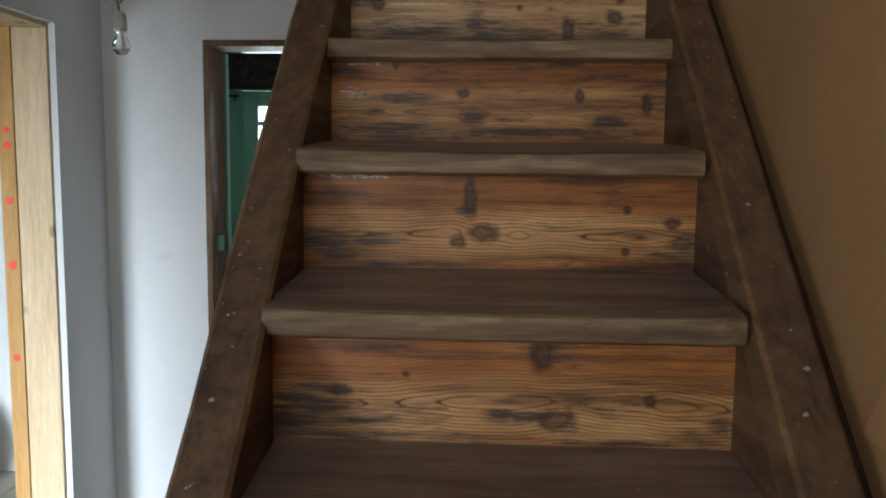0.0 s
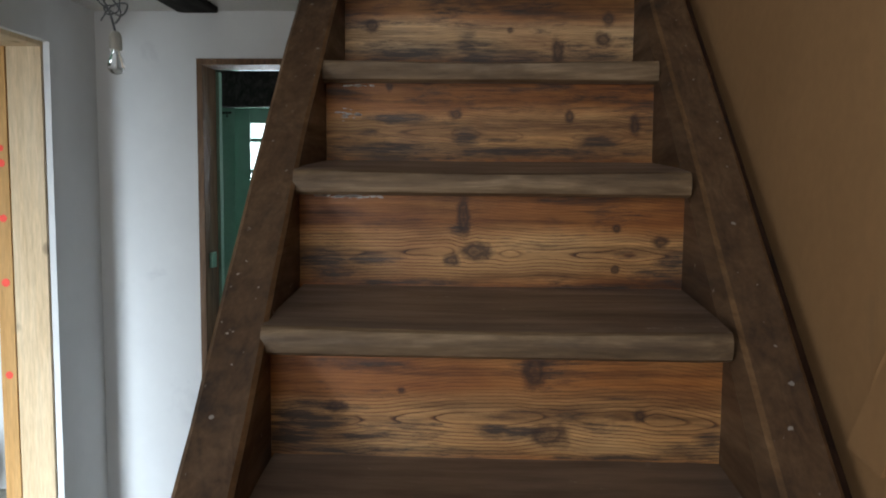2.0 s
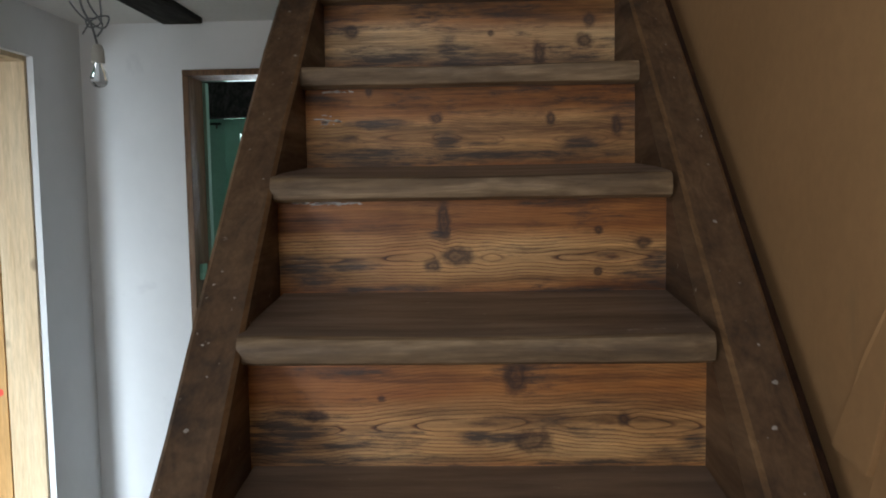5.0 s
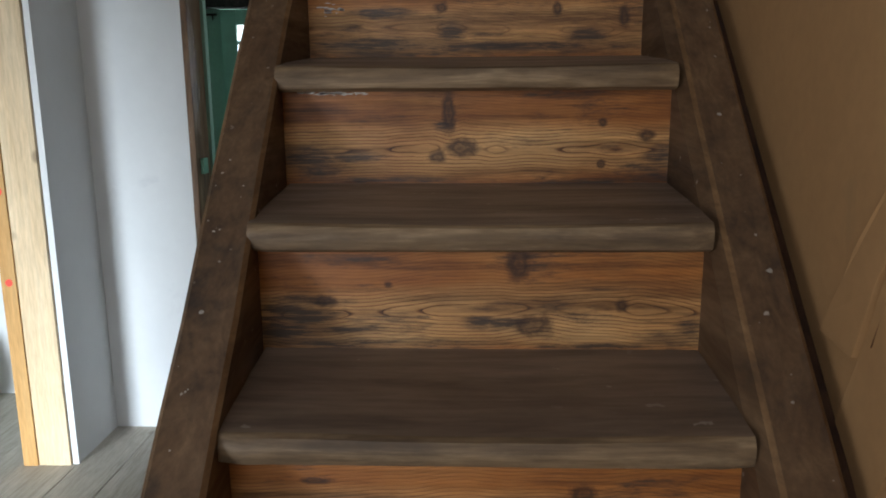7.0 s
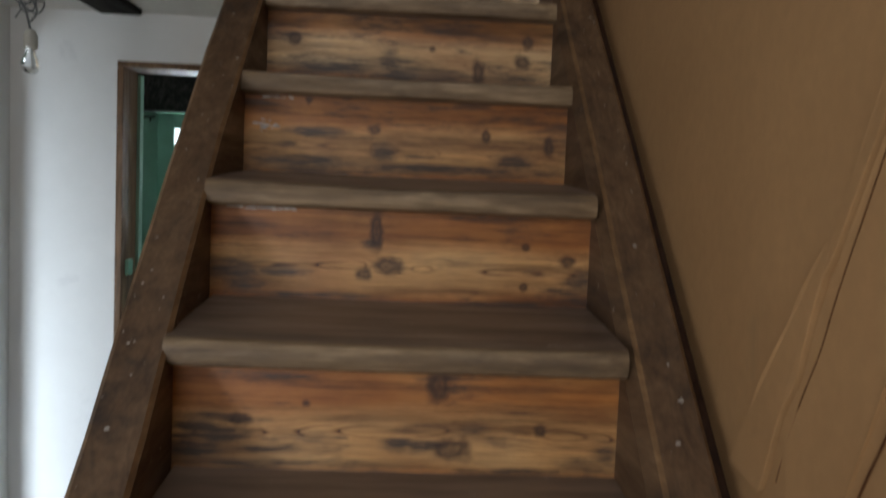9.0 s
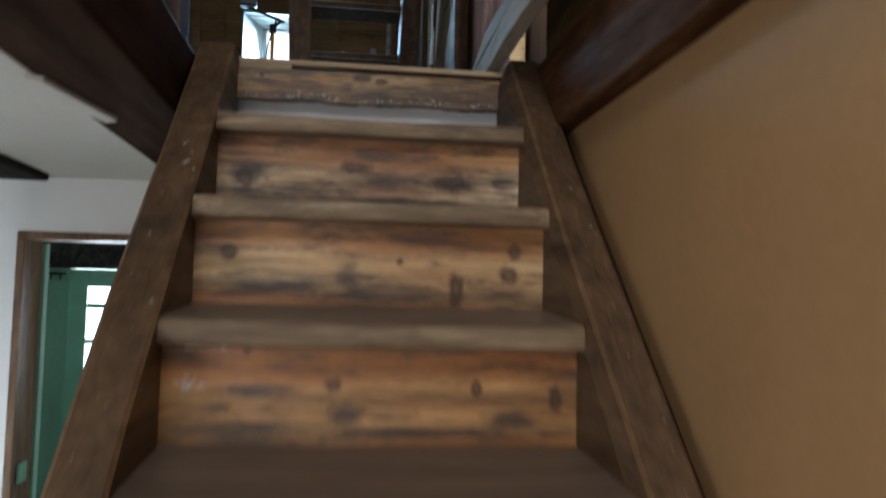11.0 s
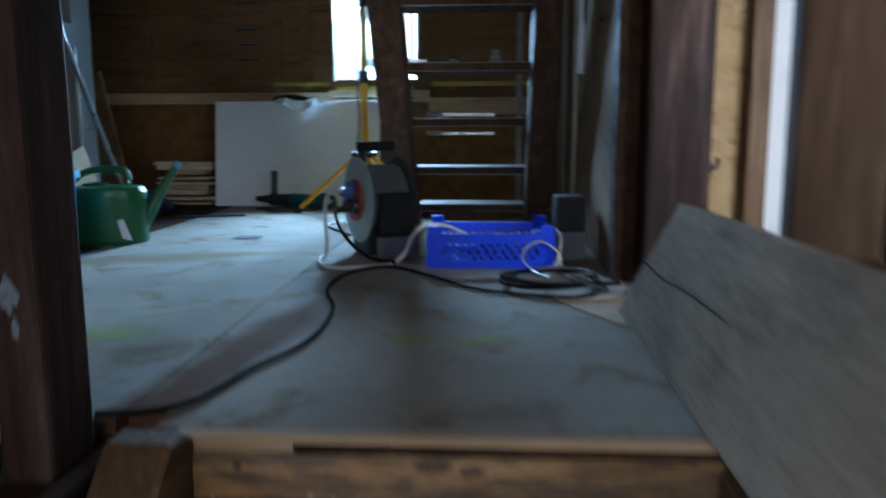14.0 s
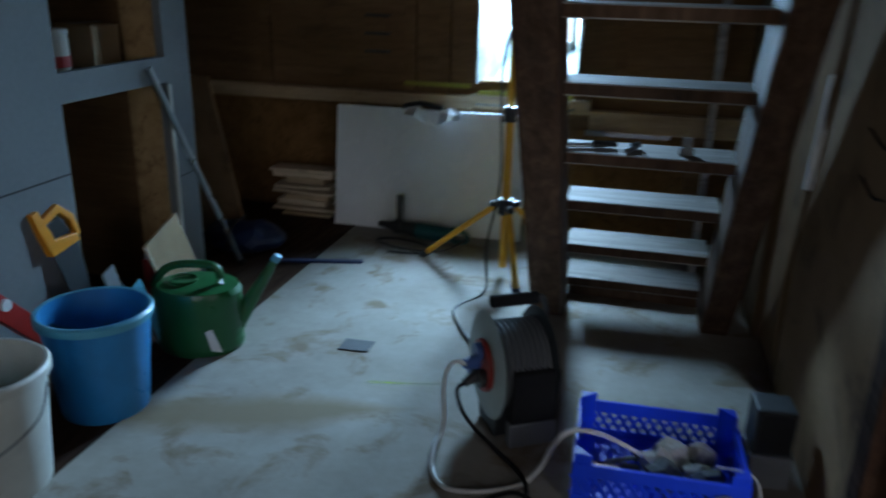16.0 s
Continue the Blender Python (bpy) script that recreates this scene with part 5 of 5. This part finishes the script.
def crate():
    c = thing("plastic_crate", "bright blue plastic crate with perforated sides", "crate", (0.402, 4.41, FLOOR_UP), 1.5)
    W, D, H, t = 0.187, 0.145, 0.105, 0.008
    part("base", box(-W, W, -D, D, 0.0, 0.008), M_BLUE_CRATE, c)
    for s_ in (-1, 1):
        for (z0, z1) in ((0.008, 0.026), (0.074, H)):
            part("long_rail", box(-W, W, s_ * D - t / 2, s_ * D + t / 2, z0, z1), M_BLUE_CRATE, c)
            part("short_rail", box(s_ * W - t / 2, s_ * W + t / 2, -D + t / 2, D - t / 2, z0, z1), M_BLUE_CRATE, c)
        bm = bmesh.new()
        for k in range(15):
            x = -W + 0.012 + k * (2 * W - 0.024) / 14
            for sl in (-1, 1):
                m = Matrix.Translation((x, s_ * D + sl * 0.0015, 0.05)) @ Matrix.Rotation(radians(32 * sl), 4, "Y")
                box(-0.0042, 0.0042, -0.002, 0.002, -0.03, 0.03, bm, m)
        part("lattice", bm, M_BLUE_CRATE, c)
        bm = bmesh.new()
        for k in range(11):
            y = -D + 0.014 + k * (2 * D - 0.028) / 10
            for sl in (-1, 1):
                m = Matrix.Translation((s_ * W + sl * 0.0015, y, 0.05)) @ Matrix.Rotation(radians(32 * sl), 4, "X")
                box(-0.002, 0.002, -0.0042, 0.0042, -0.03, 0.03, bm, m)
        part("lattice", bm, M_BLUE_CRATE, c)
        for s2 in (-1, 1):
            part("corner_post", prism([(s_ * W, s2 * D), (s_ * (W - 0.04), s2 * D), (s_ * (W - 0.03), s2 * (D - 0.012)), (s_ * (W - 0.012), s2 * (D - 0.03)), (s_ * W, s2 * (D - 0.04))], "z", 0.001, 0.128), M_BLUE_CRATE, c, bevel=0.002)
    rng = random.Random(4)
    for k in range(7):
        rag = thing("rubble_piece", "crumpled pale grey cloth lump in the crate", "rag", (0.402 + rng.uniform(0.0, 0.13), 4.41 + rng.uniform(-0.07, 0.1), FLOOR_UP + 0.008), rng.uniform(0, 180), "lumps in the crate")
        bm = bmesh.new()
        bmesh.ops.create_icosphere(bm, subdivisions=2, radius=0.032 + 0.012 * rng.random())
        for v in bm.verts:
            v.co *= 1 + 0.5 * noise.noise(v.co * 30 + Vector((k, 0, 0)))
            v.co.z = max(v.co.z, -0.025) + 0.03
        part("lump", bm, M_STONE if k % 3 else M_DARKPATCH, rag)
    for k in range(4):
        tl = thing("small_tool", "dark small tool lying in the crate", "tool", (0.30 + 0.04 * k, 4.4 + 0.04 * (k % 2), FLOOR_UP + 0.009), 30 * k, "tools in the crate")
        part("shaft", cyl((-0.06, 0, 0.01), (0.02, 0, 0.01), 0.006, seg=8), M_STEEL, tl)
        part("grip", cyl((0.02, 0, 0.012), (0.07, 0, 0.012), 0.011, seg=10), M_BLACK, tl)


crate()
spk = thing("battery_charger", "charcoal box with a grey lower half", "charger", (0.655, 4.49, FLOOR_UP), 4)
part("body", box(-0.045, 0.045, -0.045, 0.045, 0.085, 0.2), M_CHARCOAL, spk, bevel=0.006)
part("base", box(-0.05, 0.05, -0.055, 0.05, 0.0, 0.085), M_GREYPL, spk, "grey lower half", bevel=0.005)
part("grille", box(-0.036, 0.036, -0.049, -0.045, 0.095, 0.19), M_BLACK, spk)


def bucket(name, label, at, r0, r1, h, mat, rim, inner):
    b = thing(name, label, "bucket", at, 15)
    prof = [(r0 * 0.2, 0.0), (r0 * 0.97, 0.0), (r0, 0.006), (r1, h), (r1 - 0.004, h), (r0 - 0.004, 0.012), (0.01, 0.012)]
    part("body", lathe(prof, None, 40), mat, b, smooth=True)
    part("rim", lathe([(r1 + 0.001, h - 0.022), (r1 + 0.009, h - 0.02), (r1 + 0.01, h - 0.002), (r1 + 0.004, h + 0.004), (r1 - 0.003, h + 0.003), (r1 + 0.001, h - 0.022)], None, 40, None, False), rim, b, "rolled bucket rim", smooth=True)
    if inner:
        part("contents", lathe([(0.01, h * 0.62), (r0 * 1.05, h * 0.62), (r0 * 1.04, h * 0.6)], None, 32), inner, b, "dried grey mortar inside")
    if name == "white_bucket":
      part("bail_handle", tube([(r1 + 0.012, 0, h - 0.03), (r1 + 0.01, -0.06, h - 0.09), (r1 * 0.6, -r1 * 0.85 - 0.02, h - 0.14), (0, -r1 - 0.02, h - 0.16), (-r1 * 0.6, -r1 * 0.85 - 0.02, h - 0.14), (-r1 - 0.01, -0.06, h - 0.09), (-r1 - 0.012, 0, h - 0.03)], 0.0025), M_GREYPL, b)


bucket("blue_bucket", "blue plastic bucket with a pale rim", (-1.04, 4.335, FLOOR_UP - 0.002), 0.112, 0.138, 0.285, M_BLUE_BUCKET, M_BLUE_RIM, M_DARKPATCH)
bucket("white_bucket", "white plastic mortar bucket half full", (-1.06, 3.965, FLOOR_UP - 0.002), 0.12, 0.142, 0.295, M_WHITE_PL, M_WHITE_PL, M_STONE)


def watering_can():
    w = thing("watering_can", "green plastic watering can with a torn white label", "watering can", (-0.985, 4.735, FLOOR_UP - 0.002), 8)
    prof = [(0.02, 0.0), (0.104, 0.0), (0.11, 0.012)]
    for k in range(6):
        prof += [(0.112, 0.03 + 0.026 * k), (0.109, 0.043 + 0.026 * k)]
    prof += [(0.112, 0.19), (0.104, 0.208), (0.05, 0.213), (0.02, 0.213)]
    part("body", lathe(prof, pose(0, 0, 0) @ Matrix.Diagonal((1.2, 0.98, 1, 1)), 36), M_CAN, w, smooth=True)
    part("spout", cyl((0.1, 0.02, 0.06), (0.235, 0.06, 0.285), 0.03, 0.011, seg=18), M_CAN, w, "long green spout", smooth=True)
    part("spout_tip", cyl((0.228, 0.058, 0.274), (0.24, 0.0615, 0.293), 0.015, 0.013, seg=16), M_BLUE_RIM, w, "pale green spout tip")
    part("handle", tube([(0.075, 0, 0.205), (0.065, 0, 0.262), (-0.01, 0, 0.272), (-0.09, 0, 0.255), (-0.138, 0, 0.2), (-0.135, 0, 0.14), (-0.118, 0, 0.1)], 0.0125, 12), M_CAN, w, smooth=True)
    part("filler_ring", lathe([(0.042, 0.214), (0.045, 0.222), (0.038, 0.223), (0.036, 0.215)], pose(-0.045, 0, 0), 24, None, False), M_CAN, w)
    bm = prism([(-0.008, 0.03), (0.024, 0.02), (-0.003, 0.1), (-0.024, 0.095)], "y", -0.0025, 0.0)
    bmesh.ops.transform(bm, matrix=pose(0.078, -0.0935, 0, 0, 0, 29), verts=bm.verts)
    part("label", bm, M_LABEL, w, "torn white paper label")


watering_can()


def saw():
    s_ = thing("hand_saw", "hand saw with an orange and black handle", "saw", (0, 0, 0))
    m = Matrix.Translation((-1.245, 4.6, 2.59)) @ Matrix.Rotation(radians(8), 4, "X") @ Matrix.Rotation(radians(-6), 4, "Y")
    bm = prism([(-0.055, 0.36), (0.05, 0.36), (0.02, 0.0), (-0.02, 0.0)], "x", -0.001, 0.001)
    bmesh.ops.transform(bm, matrix=m, verts=bm.verts)
    part("blade", bm, M_CHARCOAL, s_)
    bm = prism([(-0.07, 0.36), (0.05, 0.36), (0.045, 0.385), (-0.04, 0.40), (-0.065, 0.50), (-0.095, 0.50)], "x", -0.012, 0.012)
    bmesh.ops.transform(bm, matrix=m, verts=bm.verts)
    part("handle", bm, M_ORANGE, s_, "orange plastic handle", 0.004)
    bm = prism([(-0.068, 0.47), (0.01, 0.49), (0.055, 0.44), (0.06, 0.38), (0.045, 0.375), (0.035, 0.43), (0.005, 0.465), (-0.06, 0.45)], "x", -0.012, 0.012)
    bmesh.ops.transform(bm, matrix=m, verts=bm.verts)
    part("grip", bm, M_ORANGE, s_, "orange grip loop", 0.004)
    bm = prism([(-0.05, 0.40), (0.03, 0.40), (0.0, 0.455), (-0.058, 0.45)], "x", -0.008, 0.008)
    bmesh.ops.transform(bm, matrix=m, verts=bm.verts)
    part("insert", bm, M_BLACK, s_, "black grip insert", 0.003)


saw()
lev = thing("spirit_level", "red spirit level leaning against the partition", "spirit level", (0, 0, 0))
bm = bmesh.new()
box(-0.012, 0.012, -0.03, 0.03, 0.0, 0.5, bm, Matrix.Translation((-1.215, 4.5, 2.605)) @ Matrix.Rotation(radians(42), 4, "X") @ Matrix.Rotation(radians(-7), 4, "Y"))
part("body", bm, M_RED, lev, bevel=0.003)
part("vial", cyl((-1.222, 4.235, 2.9), (-1.212, 4.235, 2.9), 0.016, seg=14), M_LABEL, lev, "round pale vial")

pole = thing("metal_pole", "thin metal pole leaning on the partition", "pole", (0, 0, 0))
part("tube", cyl((-1.285, 5.03, 3.40), (-1.21, 5.42, 2.594), 0.011, seg=12), M_STEEL, pole, smooth=True)
part("end_cap", cyl((-1.212, 5.41, 2.615), (-1.209, 5.425, 2.59), 0.014, seg=12), M_BLACK, pole)
tarp = thing("tarpaulin", "dark blue bundled tarpaulin on the floor", "tarpaulin", (-1.3, 5.62, FLOOR_UP - 0.004))
bm = bmesh.new()
bmesh.ops.create_icosphere(bm, subdivisions=3, radius=0.13)
for v in bm.verts:
    v.co = Vector((v.co.x * 1.35, v.co.y * 0.9, max(v.co.z * 0.55, -0.05) + 0.05))
    v.co *= 1 + 0.16 * noise.noise(v.co * 14)
    v.co.z = max(v.co.z, 0.0)
part("tarp", bm, M_TARP, tarp)
part("cord", tube([(-0.02, -0.125, 0.02), (-0.01, -0.08, 0.115), (0.0, 0.02, 0.135)], 0.005), M_BLACK, tarp)
def leaning_strip(name, label, category, m, w, h, t, mat, edge):
    """A flat offcut standing on its foot and leaning, with one paler sawn edge."""
    o = thing(name, label, category)
    bm = box(-t / 2, t / 2, -w / 2, w / 2, 0, h, None, m)
    part("sheet", bm, mat, o, bevel=0.0015)
    part("edge", box(-t / 2 - 0.0005, t / 2 + 0.0005, -w / 2 - 0.004, -w / 2 + 0.0005, 0.004, h - 0.004, None, m), edge, o)


leaning_strip("board_offcut", "tan board offcut leaning on the closet edge", "board", pose(-1.13, 4.95, 2.592, 16, -9, 0), 0.2, 0.34, 0.01, M_PAPER, M_PALE)
leaning_strip("plastic_strip", "grey plastic strip leaning behind the blue bucket", "strip", pose(-1.1, 4.6, 2.592, 16, -4, 0), 0.05, 0.33, 0.006, M_GREYPL, M_FOIL)
leaning_strip("plastic_strip", "pale blue plastic strip between bucket and can", "strip", pose(-1.085, 4.7, 2.592, 25, -3, 0), 0.052, 0.27, 0.006, M_BLUE_RIM, M_FOIL)
rb_ = thing("red_handle_tool", "red plastic tool handle behind the can", "tool", (-1.2, 4.8, FLOOR_UP - 0.002))
part("grip", cyl((0, 0, 0.01), (-0.03, 0.05, 0.22), 0.016, 0.02, seg=12), M_RED, rb_)
part("ferrule", cyl((-0.03, 0.05, 0.22), (-0.032, 0.053, 0.24), 0.012, seg=12), M_STEEL, rb_)

patch = thing("sandpaper_sheet", "dark grey sheet of sandpaper on the floor", "sandpaper", (-0.515, 4.855, FLOOR_UP + 0.003), 8)
part("sheet", prism([(-0.05, -0.035), (0.045, -0.04), (0.055, 0.03), (0.0, 0.035), (-0.04, 0.04)], "z", 0.0005, 0.004), M_DARKPATCH, patch)


pn = thing("board_sheet", "grey-brown board standing behind the partition end", "board")
part("board", prism([(-1.9, 2.589), (-1.36, 2.589), (-1.5, 3.28), (-1.9, 3.3)], "y", 5.75, 5.768), M_BROADBOARD, pn, bevel=0.002)
# Thin dark blue strip on the floor, west of the tripod.
lt = thing("floor_dark_strip", "thin dark blue strip on the attic floor", "lath", (-0.91, 5.53, FLOOR_UP + 0.003), 15)
part("lath", box(-0.165, 0.165, -0.014, 0.014, 0.0, 0.008), M_TARP, lt, bevel=0.001)


def drill():
    d = thing("rotary_hammer", "teal rotary hammer drill lying on the floor", "drill", (-0.62, 5.93, FLOOR_UP + 0.003), -8)
    part("motor_body", cyl((0.0, 0, 0.04), (0.17, 0, 0.04), 0.036, 0.032, seg=16), M_TEAL, d, smooth=True)
    part("gear_case", cyl((-0.12, 0, 0.045), (0.0, 0, 0.04), 0.024, 0.034, seg=16), M_BLACK, d, smooth=True)
    part("chuck", cyl((-0.19, 0, 0.047), (-0.12, 0, 0.045), 0.012, 0.02, seg=14), M_BLACK, d)
    part("rear_grip", tube([(0.16, 0, 0.07), (0.22, 0, 0.06), (0.235, 0, 0.03), (0.2, 0, 0.012), (0.15, 0, 0.02)], 0.012), M_TEAL, d)
    part("side_handle", cyl((-0.09, 0, 0.06), (-0.09, 0.01, 0.19), 0.014, 0.017, seg=12), M_BLACK, d, "upright black side handle", smooth=True)
    part("clamp_ring", cyl((-0.105, 0, 0.045), (-0.075, 0, 0.045), 0.034, seg=16), M_BLACK, d)
    part("cord", tube([(0.23, 0, 0.03), (0.16, -0.12, 0.006), (-0.02, -0.16, 0.006), (-0.15, -0.1, 0.006), (-0.08, -0.05, 0.006), (0.08, -0.08, 0.006), (0.12, -0.17, 0.006), (-0.04, -0.22, 0.006)], 0.005), M_BLACK, d)


drill()

# cables on the floor
F = FLOOR_UP + 0.007
cb = thing("extension_cable", "black extension cable snaking over the attic floor", "cable")
part("cable", tube([(-0.17, 3.02, F + 0.002), (-0.06, 3.07, F), (-0.011, 3.244, F), (0.044, 3.406, F), (0.055, 3.575, F), (0.035, 3.745, F), (-0.013, 3.907, F), (-0.006, 4.114, F), (0.06, 4.23, F), (0.13, 4.235, F), (0.246, 4.099, F), (0.365, 3.943, F), (0.493, 3.875, F), (0.615, 3.852, F), (0.70, 3.95, F)], 0.005), M_RUBBER, cb)
part("coil", tube([(0.70, 3.95, F), (0.66, 4.1, F + 0.012), (0.52, 4.14, F + 0.012), (0.43, 4.0, F + 0.013), (0.5, 3.9, F + 0.013), (0.64, 3.93, F + 0.014), (0.69, 4.06, F + 0.014), (0.6, 4.17, F + 0.013), (0.47, 4.1, F + 0.012), (0.44, 3.98, F + 0.024), (0.55, 3.88, F + 0.024), (0.68, 3.9, F + 0.024), (0.74, 3.98, F + 0.01)], 0.0065), M_RUBBER, cb, "loosely coiled black cable")
part("coil", tube([(0.56, 3.93, F + 0.03), (0.52, 4.06, F + 0.025), (0.6, 4.12, F + 0.026), (0.67, 4.02, F + 0.03), (0.6, 3.93, F + 0.034), (0.69, 3.84, F + 0.02)], 0.0045), M_CABLE_G, cb, "grey coiled cable")
cb3 = thing("power_cord", "thin black cord running towards the plasterboard panel", "cable")
part("cord", tube([(0.80, 3.9, F), (0.9, 3.85, F), (1.1, 3.9, F), (1.3, 4.0, F), (1.5, 4.02, F)], 0.0055), M_RUBBER, cb3)
part("plug", cyl((0.79, 3.9, F + 0.008), (0.74, 3.9, F + 0.008), 0.014, 0.01, seg=12), M_FOIL, cb3, "pale plug")
cw = thing("power_cord", "white power cord from the reel into the crate", "cable")
part("cord", tube([(-0.072, 4.444, 2.803), (-0.098, 4.432, 2.812), (-0.118, 4.425, 2.78), (-0.124, 4.43, 2.72), (-0.125, 4.45, 2.64), (-0.13, 4.44, F), (-0.133, 4.381, F), (-0.11, 4.277, F), (-0.062, 4.223, F), (0.017, 4.231, F), (0.1, 4.281, F), (0.142, 4.33, 2.625), (0.165, 4.35, 2.675), (0.2, 4.37, 2.705), (0.26, 4.38, 2.705), (0.32, 4.39, 2.68), (0.37, 4.4, 2.65)], 0.006), M_CABLE_W, cw)
cw2 = thing("thin_white_cord", "thin white cord looped over the crate side", "cable")
part("cord", tube([(0.53, 4.34, 2.69), (0.6, 4.3, 2.705), (0.612, 4.25, 2.66), (0.58, 4.21, 2.6), (0.52, 4.22, 2.602), (0.5, 4.245, 2.64), (0.55, 4.25, 2.675), (0.605, 4.24, 2.64), (0.6, 4.18, 2.6), (0.56, 4.15, 2.598)], 0.003), M_CABLE_W, cw2)
bk = thing("black_cord", "black power cord hanging from the reel", "cable")
part("cord", tube([(-0.072, 4.45, 2.747), (-0.09, 4.435, 2.735), (-0.075, 4.42, 2.69), (-0.04, 4.42, 2.64), (0.0, 4.415, 2.608), (0.024, 4.401, F), (0.077, 4.343, F), (0.11, 4.281, F + 0.012), (0.12, 4.24, F + 0.012)], 0.0055), M_RUBBER, bk)

# spray marks on the floor
def spray_material():
    m, nt, bs = mat_new("lime_spray")
    at = node(nt, "Attribute")
    at.attribute_name = "dust"
    n1 = noise_tex(nt, coords(nt, (1, 1, 1), False), 55, 4, 0.7)
    nt.links.new(mix(nt, 1.0, at.outputs["Color"], ramp(nt, n1, [(0.3, (0.35,)), (0.62, (1.0,))]), "MULTIPLY"), bs.inputs["Alpha"])
    bs.inputs["Base Color"].default_value = (0.36, 0.46, 0.03, 1)
    bs.inputs["Roughness"].default_value = 0.8
    return m


M_LIME = spray_material()


def spray(label, line, z):
    """A sprayed line of (x, y, half width, density), thin at its rims."""
    ob = thing("spray_line", label, "paint mark")
    bm = bmesh.new()
    dust = bm.verts.layers.float_color.new("dust")
    P = [Vector(p) for p in line]
    path = []
    for i in range(len(P) - 1):
        a, b, c, d = P[max(i - 1, 0)], P[i], P[i + 1], P[min(i + 2, len(P) - 1)]
        path += [0.5 * ((2 * b) + (c - a) * t + (2 * a - 5 * b + 4 * c - d) * t * t + (3 * b - a - 3 * c + d) * t ** 3) for t in (0.0, 0.25, 0.5, 0.75)]
    path.append(P[-1])
    rows = []
    for i, p in enumerate(path):
        d = path[min(i + 1, len(path) - 1)] - path[max(i - 1, 0)]
        nrm = Vector((-d.y, d.x)).normalized()
        row = []
        for f, k in ((-1.0, 0.0), (-0.4, 0.8), (0.0, 1.0), (0.4, 0.8), (1.0, 0.0)):
            v = bm.verts.new((p.x + nrm.x * f * p.z, p.y + nrm.y * f * p.z, z))
            g = max(p.w, 0.0) * k * (0.0 if i in (0, len(path) - 1) else 1.0)
            v[dust] = (g, g, g, 1)
            row.append(v)
        rows.append(row)
    for a, b in zip(rows, rows[1:]):
        for k in range(4):
            bm.faces.new((a[k], b[k], b[k + 1], a[k + 1]))
    part("mark", bm, M_LIME, ob)


spray("lime-yellow sprayed curve on the dusty attic floor", [(0.05, 3.68, 0.02, 0.1), (0.143, 3.57, 0.02, 0.3), (0.2, 3.5, 0.02, 0.6), (0.241, 3.468, 0.02, 0.95), (0.3, 3.462, 0.018, 0.7), (0.352, 3.465, 0.02, 0.8), (0.42, 3.485, 0.02, 0.95), (0.475, 3.503, 0.018, 0.5), (0.53, 3.52, 0.015, 0.05)], FLOOR_UP + 0.0008)
spray("faint lime-yellow sprayed arc on the attic floor", [(-0.40, 3.57, 0.03, 0.1), (-0.347, 3.627, 0.025, 0.35), (-0.255, 3.695, 0.022, 0.4), (-0.17, 3.715, 0.022, 0.3), (-0.1, 3.716, 0.022, 0.05)], FLOOR_UP + 0.0038)
spray("faint lime-yellow spray blotch on the attic floor", [(-0.5, 3.43, 0.05, 0.1), (-0.44, 3.45, 0.075, 0.42), (-0.37, 3.475, 0.085, 0.5), (-0.3, 3.48, 0.07, 0.42), (-0.24, 3.485, 0.04, 0.05)], FLOOR_UP + 0.0044)
spray("thin lime-yellow spray streak near the cable reel", [(-0.41, 4.643, 0.009, 0.3), (-0.36, 4.655, 0.01, 0.8), (-0.28, 4.67, 0.008, 0.55), (-0.18, 4.697, 0.008, 0.2)], FLOOR_UP + 0.0038)
sk = thing("dark_sack", "brown sack standing in the side room", "sack", (-2.35, 3.95, -0.002))
bm = bmesh.new()
bmesh.ops.create_icosphere(bm, subdivisions=3, radius=0.25)
for v in bm.verts:
    v.co = Vector((v.co.x, v.co.y * 0.8, max(v.co.z, -0.2) + 0.2)) * (1 + 0.12 * noise.noise(v.co * 6))
    v.co.z = max(v.co.z, 0)
part("bag", bm, M_PAPER, sk, smooth=True)
part("tie", lathe([(0.05, 0.44), (0.065, 0.455), (0.05, 0.47)], None, 14), M_BLACK, sk)

# pale offcut under the coil
off = thing("floor_offcut", "pale thin board offcut lying under the cable coil", "board")
part("sheet", prism([(0.56, 3.84), (0.74, 3.9), (0.705, 3.62), (0.68, 3.6)], "z", FLOOR_UP + 0.0005, FLOOR_UP + 0.004), M_PINE_X, off)
part("edge_strip", prism([(0.56, 3.84), (0.74, 3.9), (0.738, 3.905), (0.558, 3.845)], "z", FLOOR_UP + 0.0005, FLOOR_UP + 0.0042), M_STEP, off)
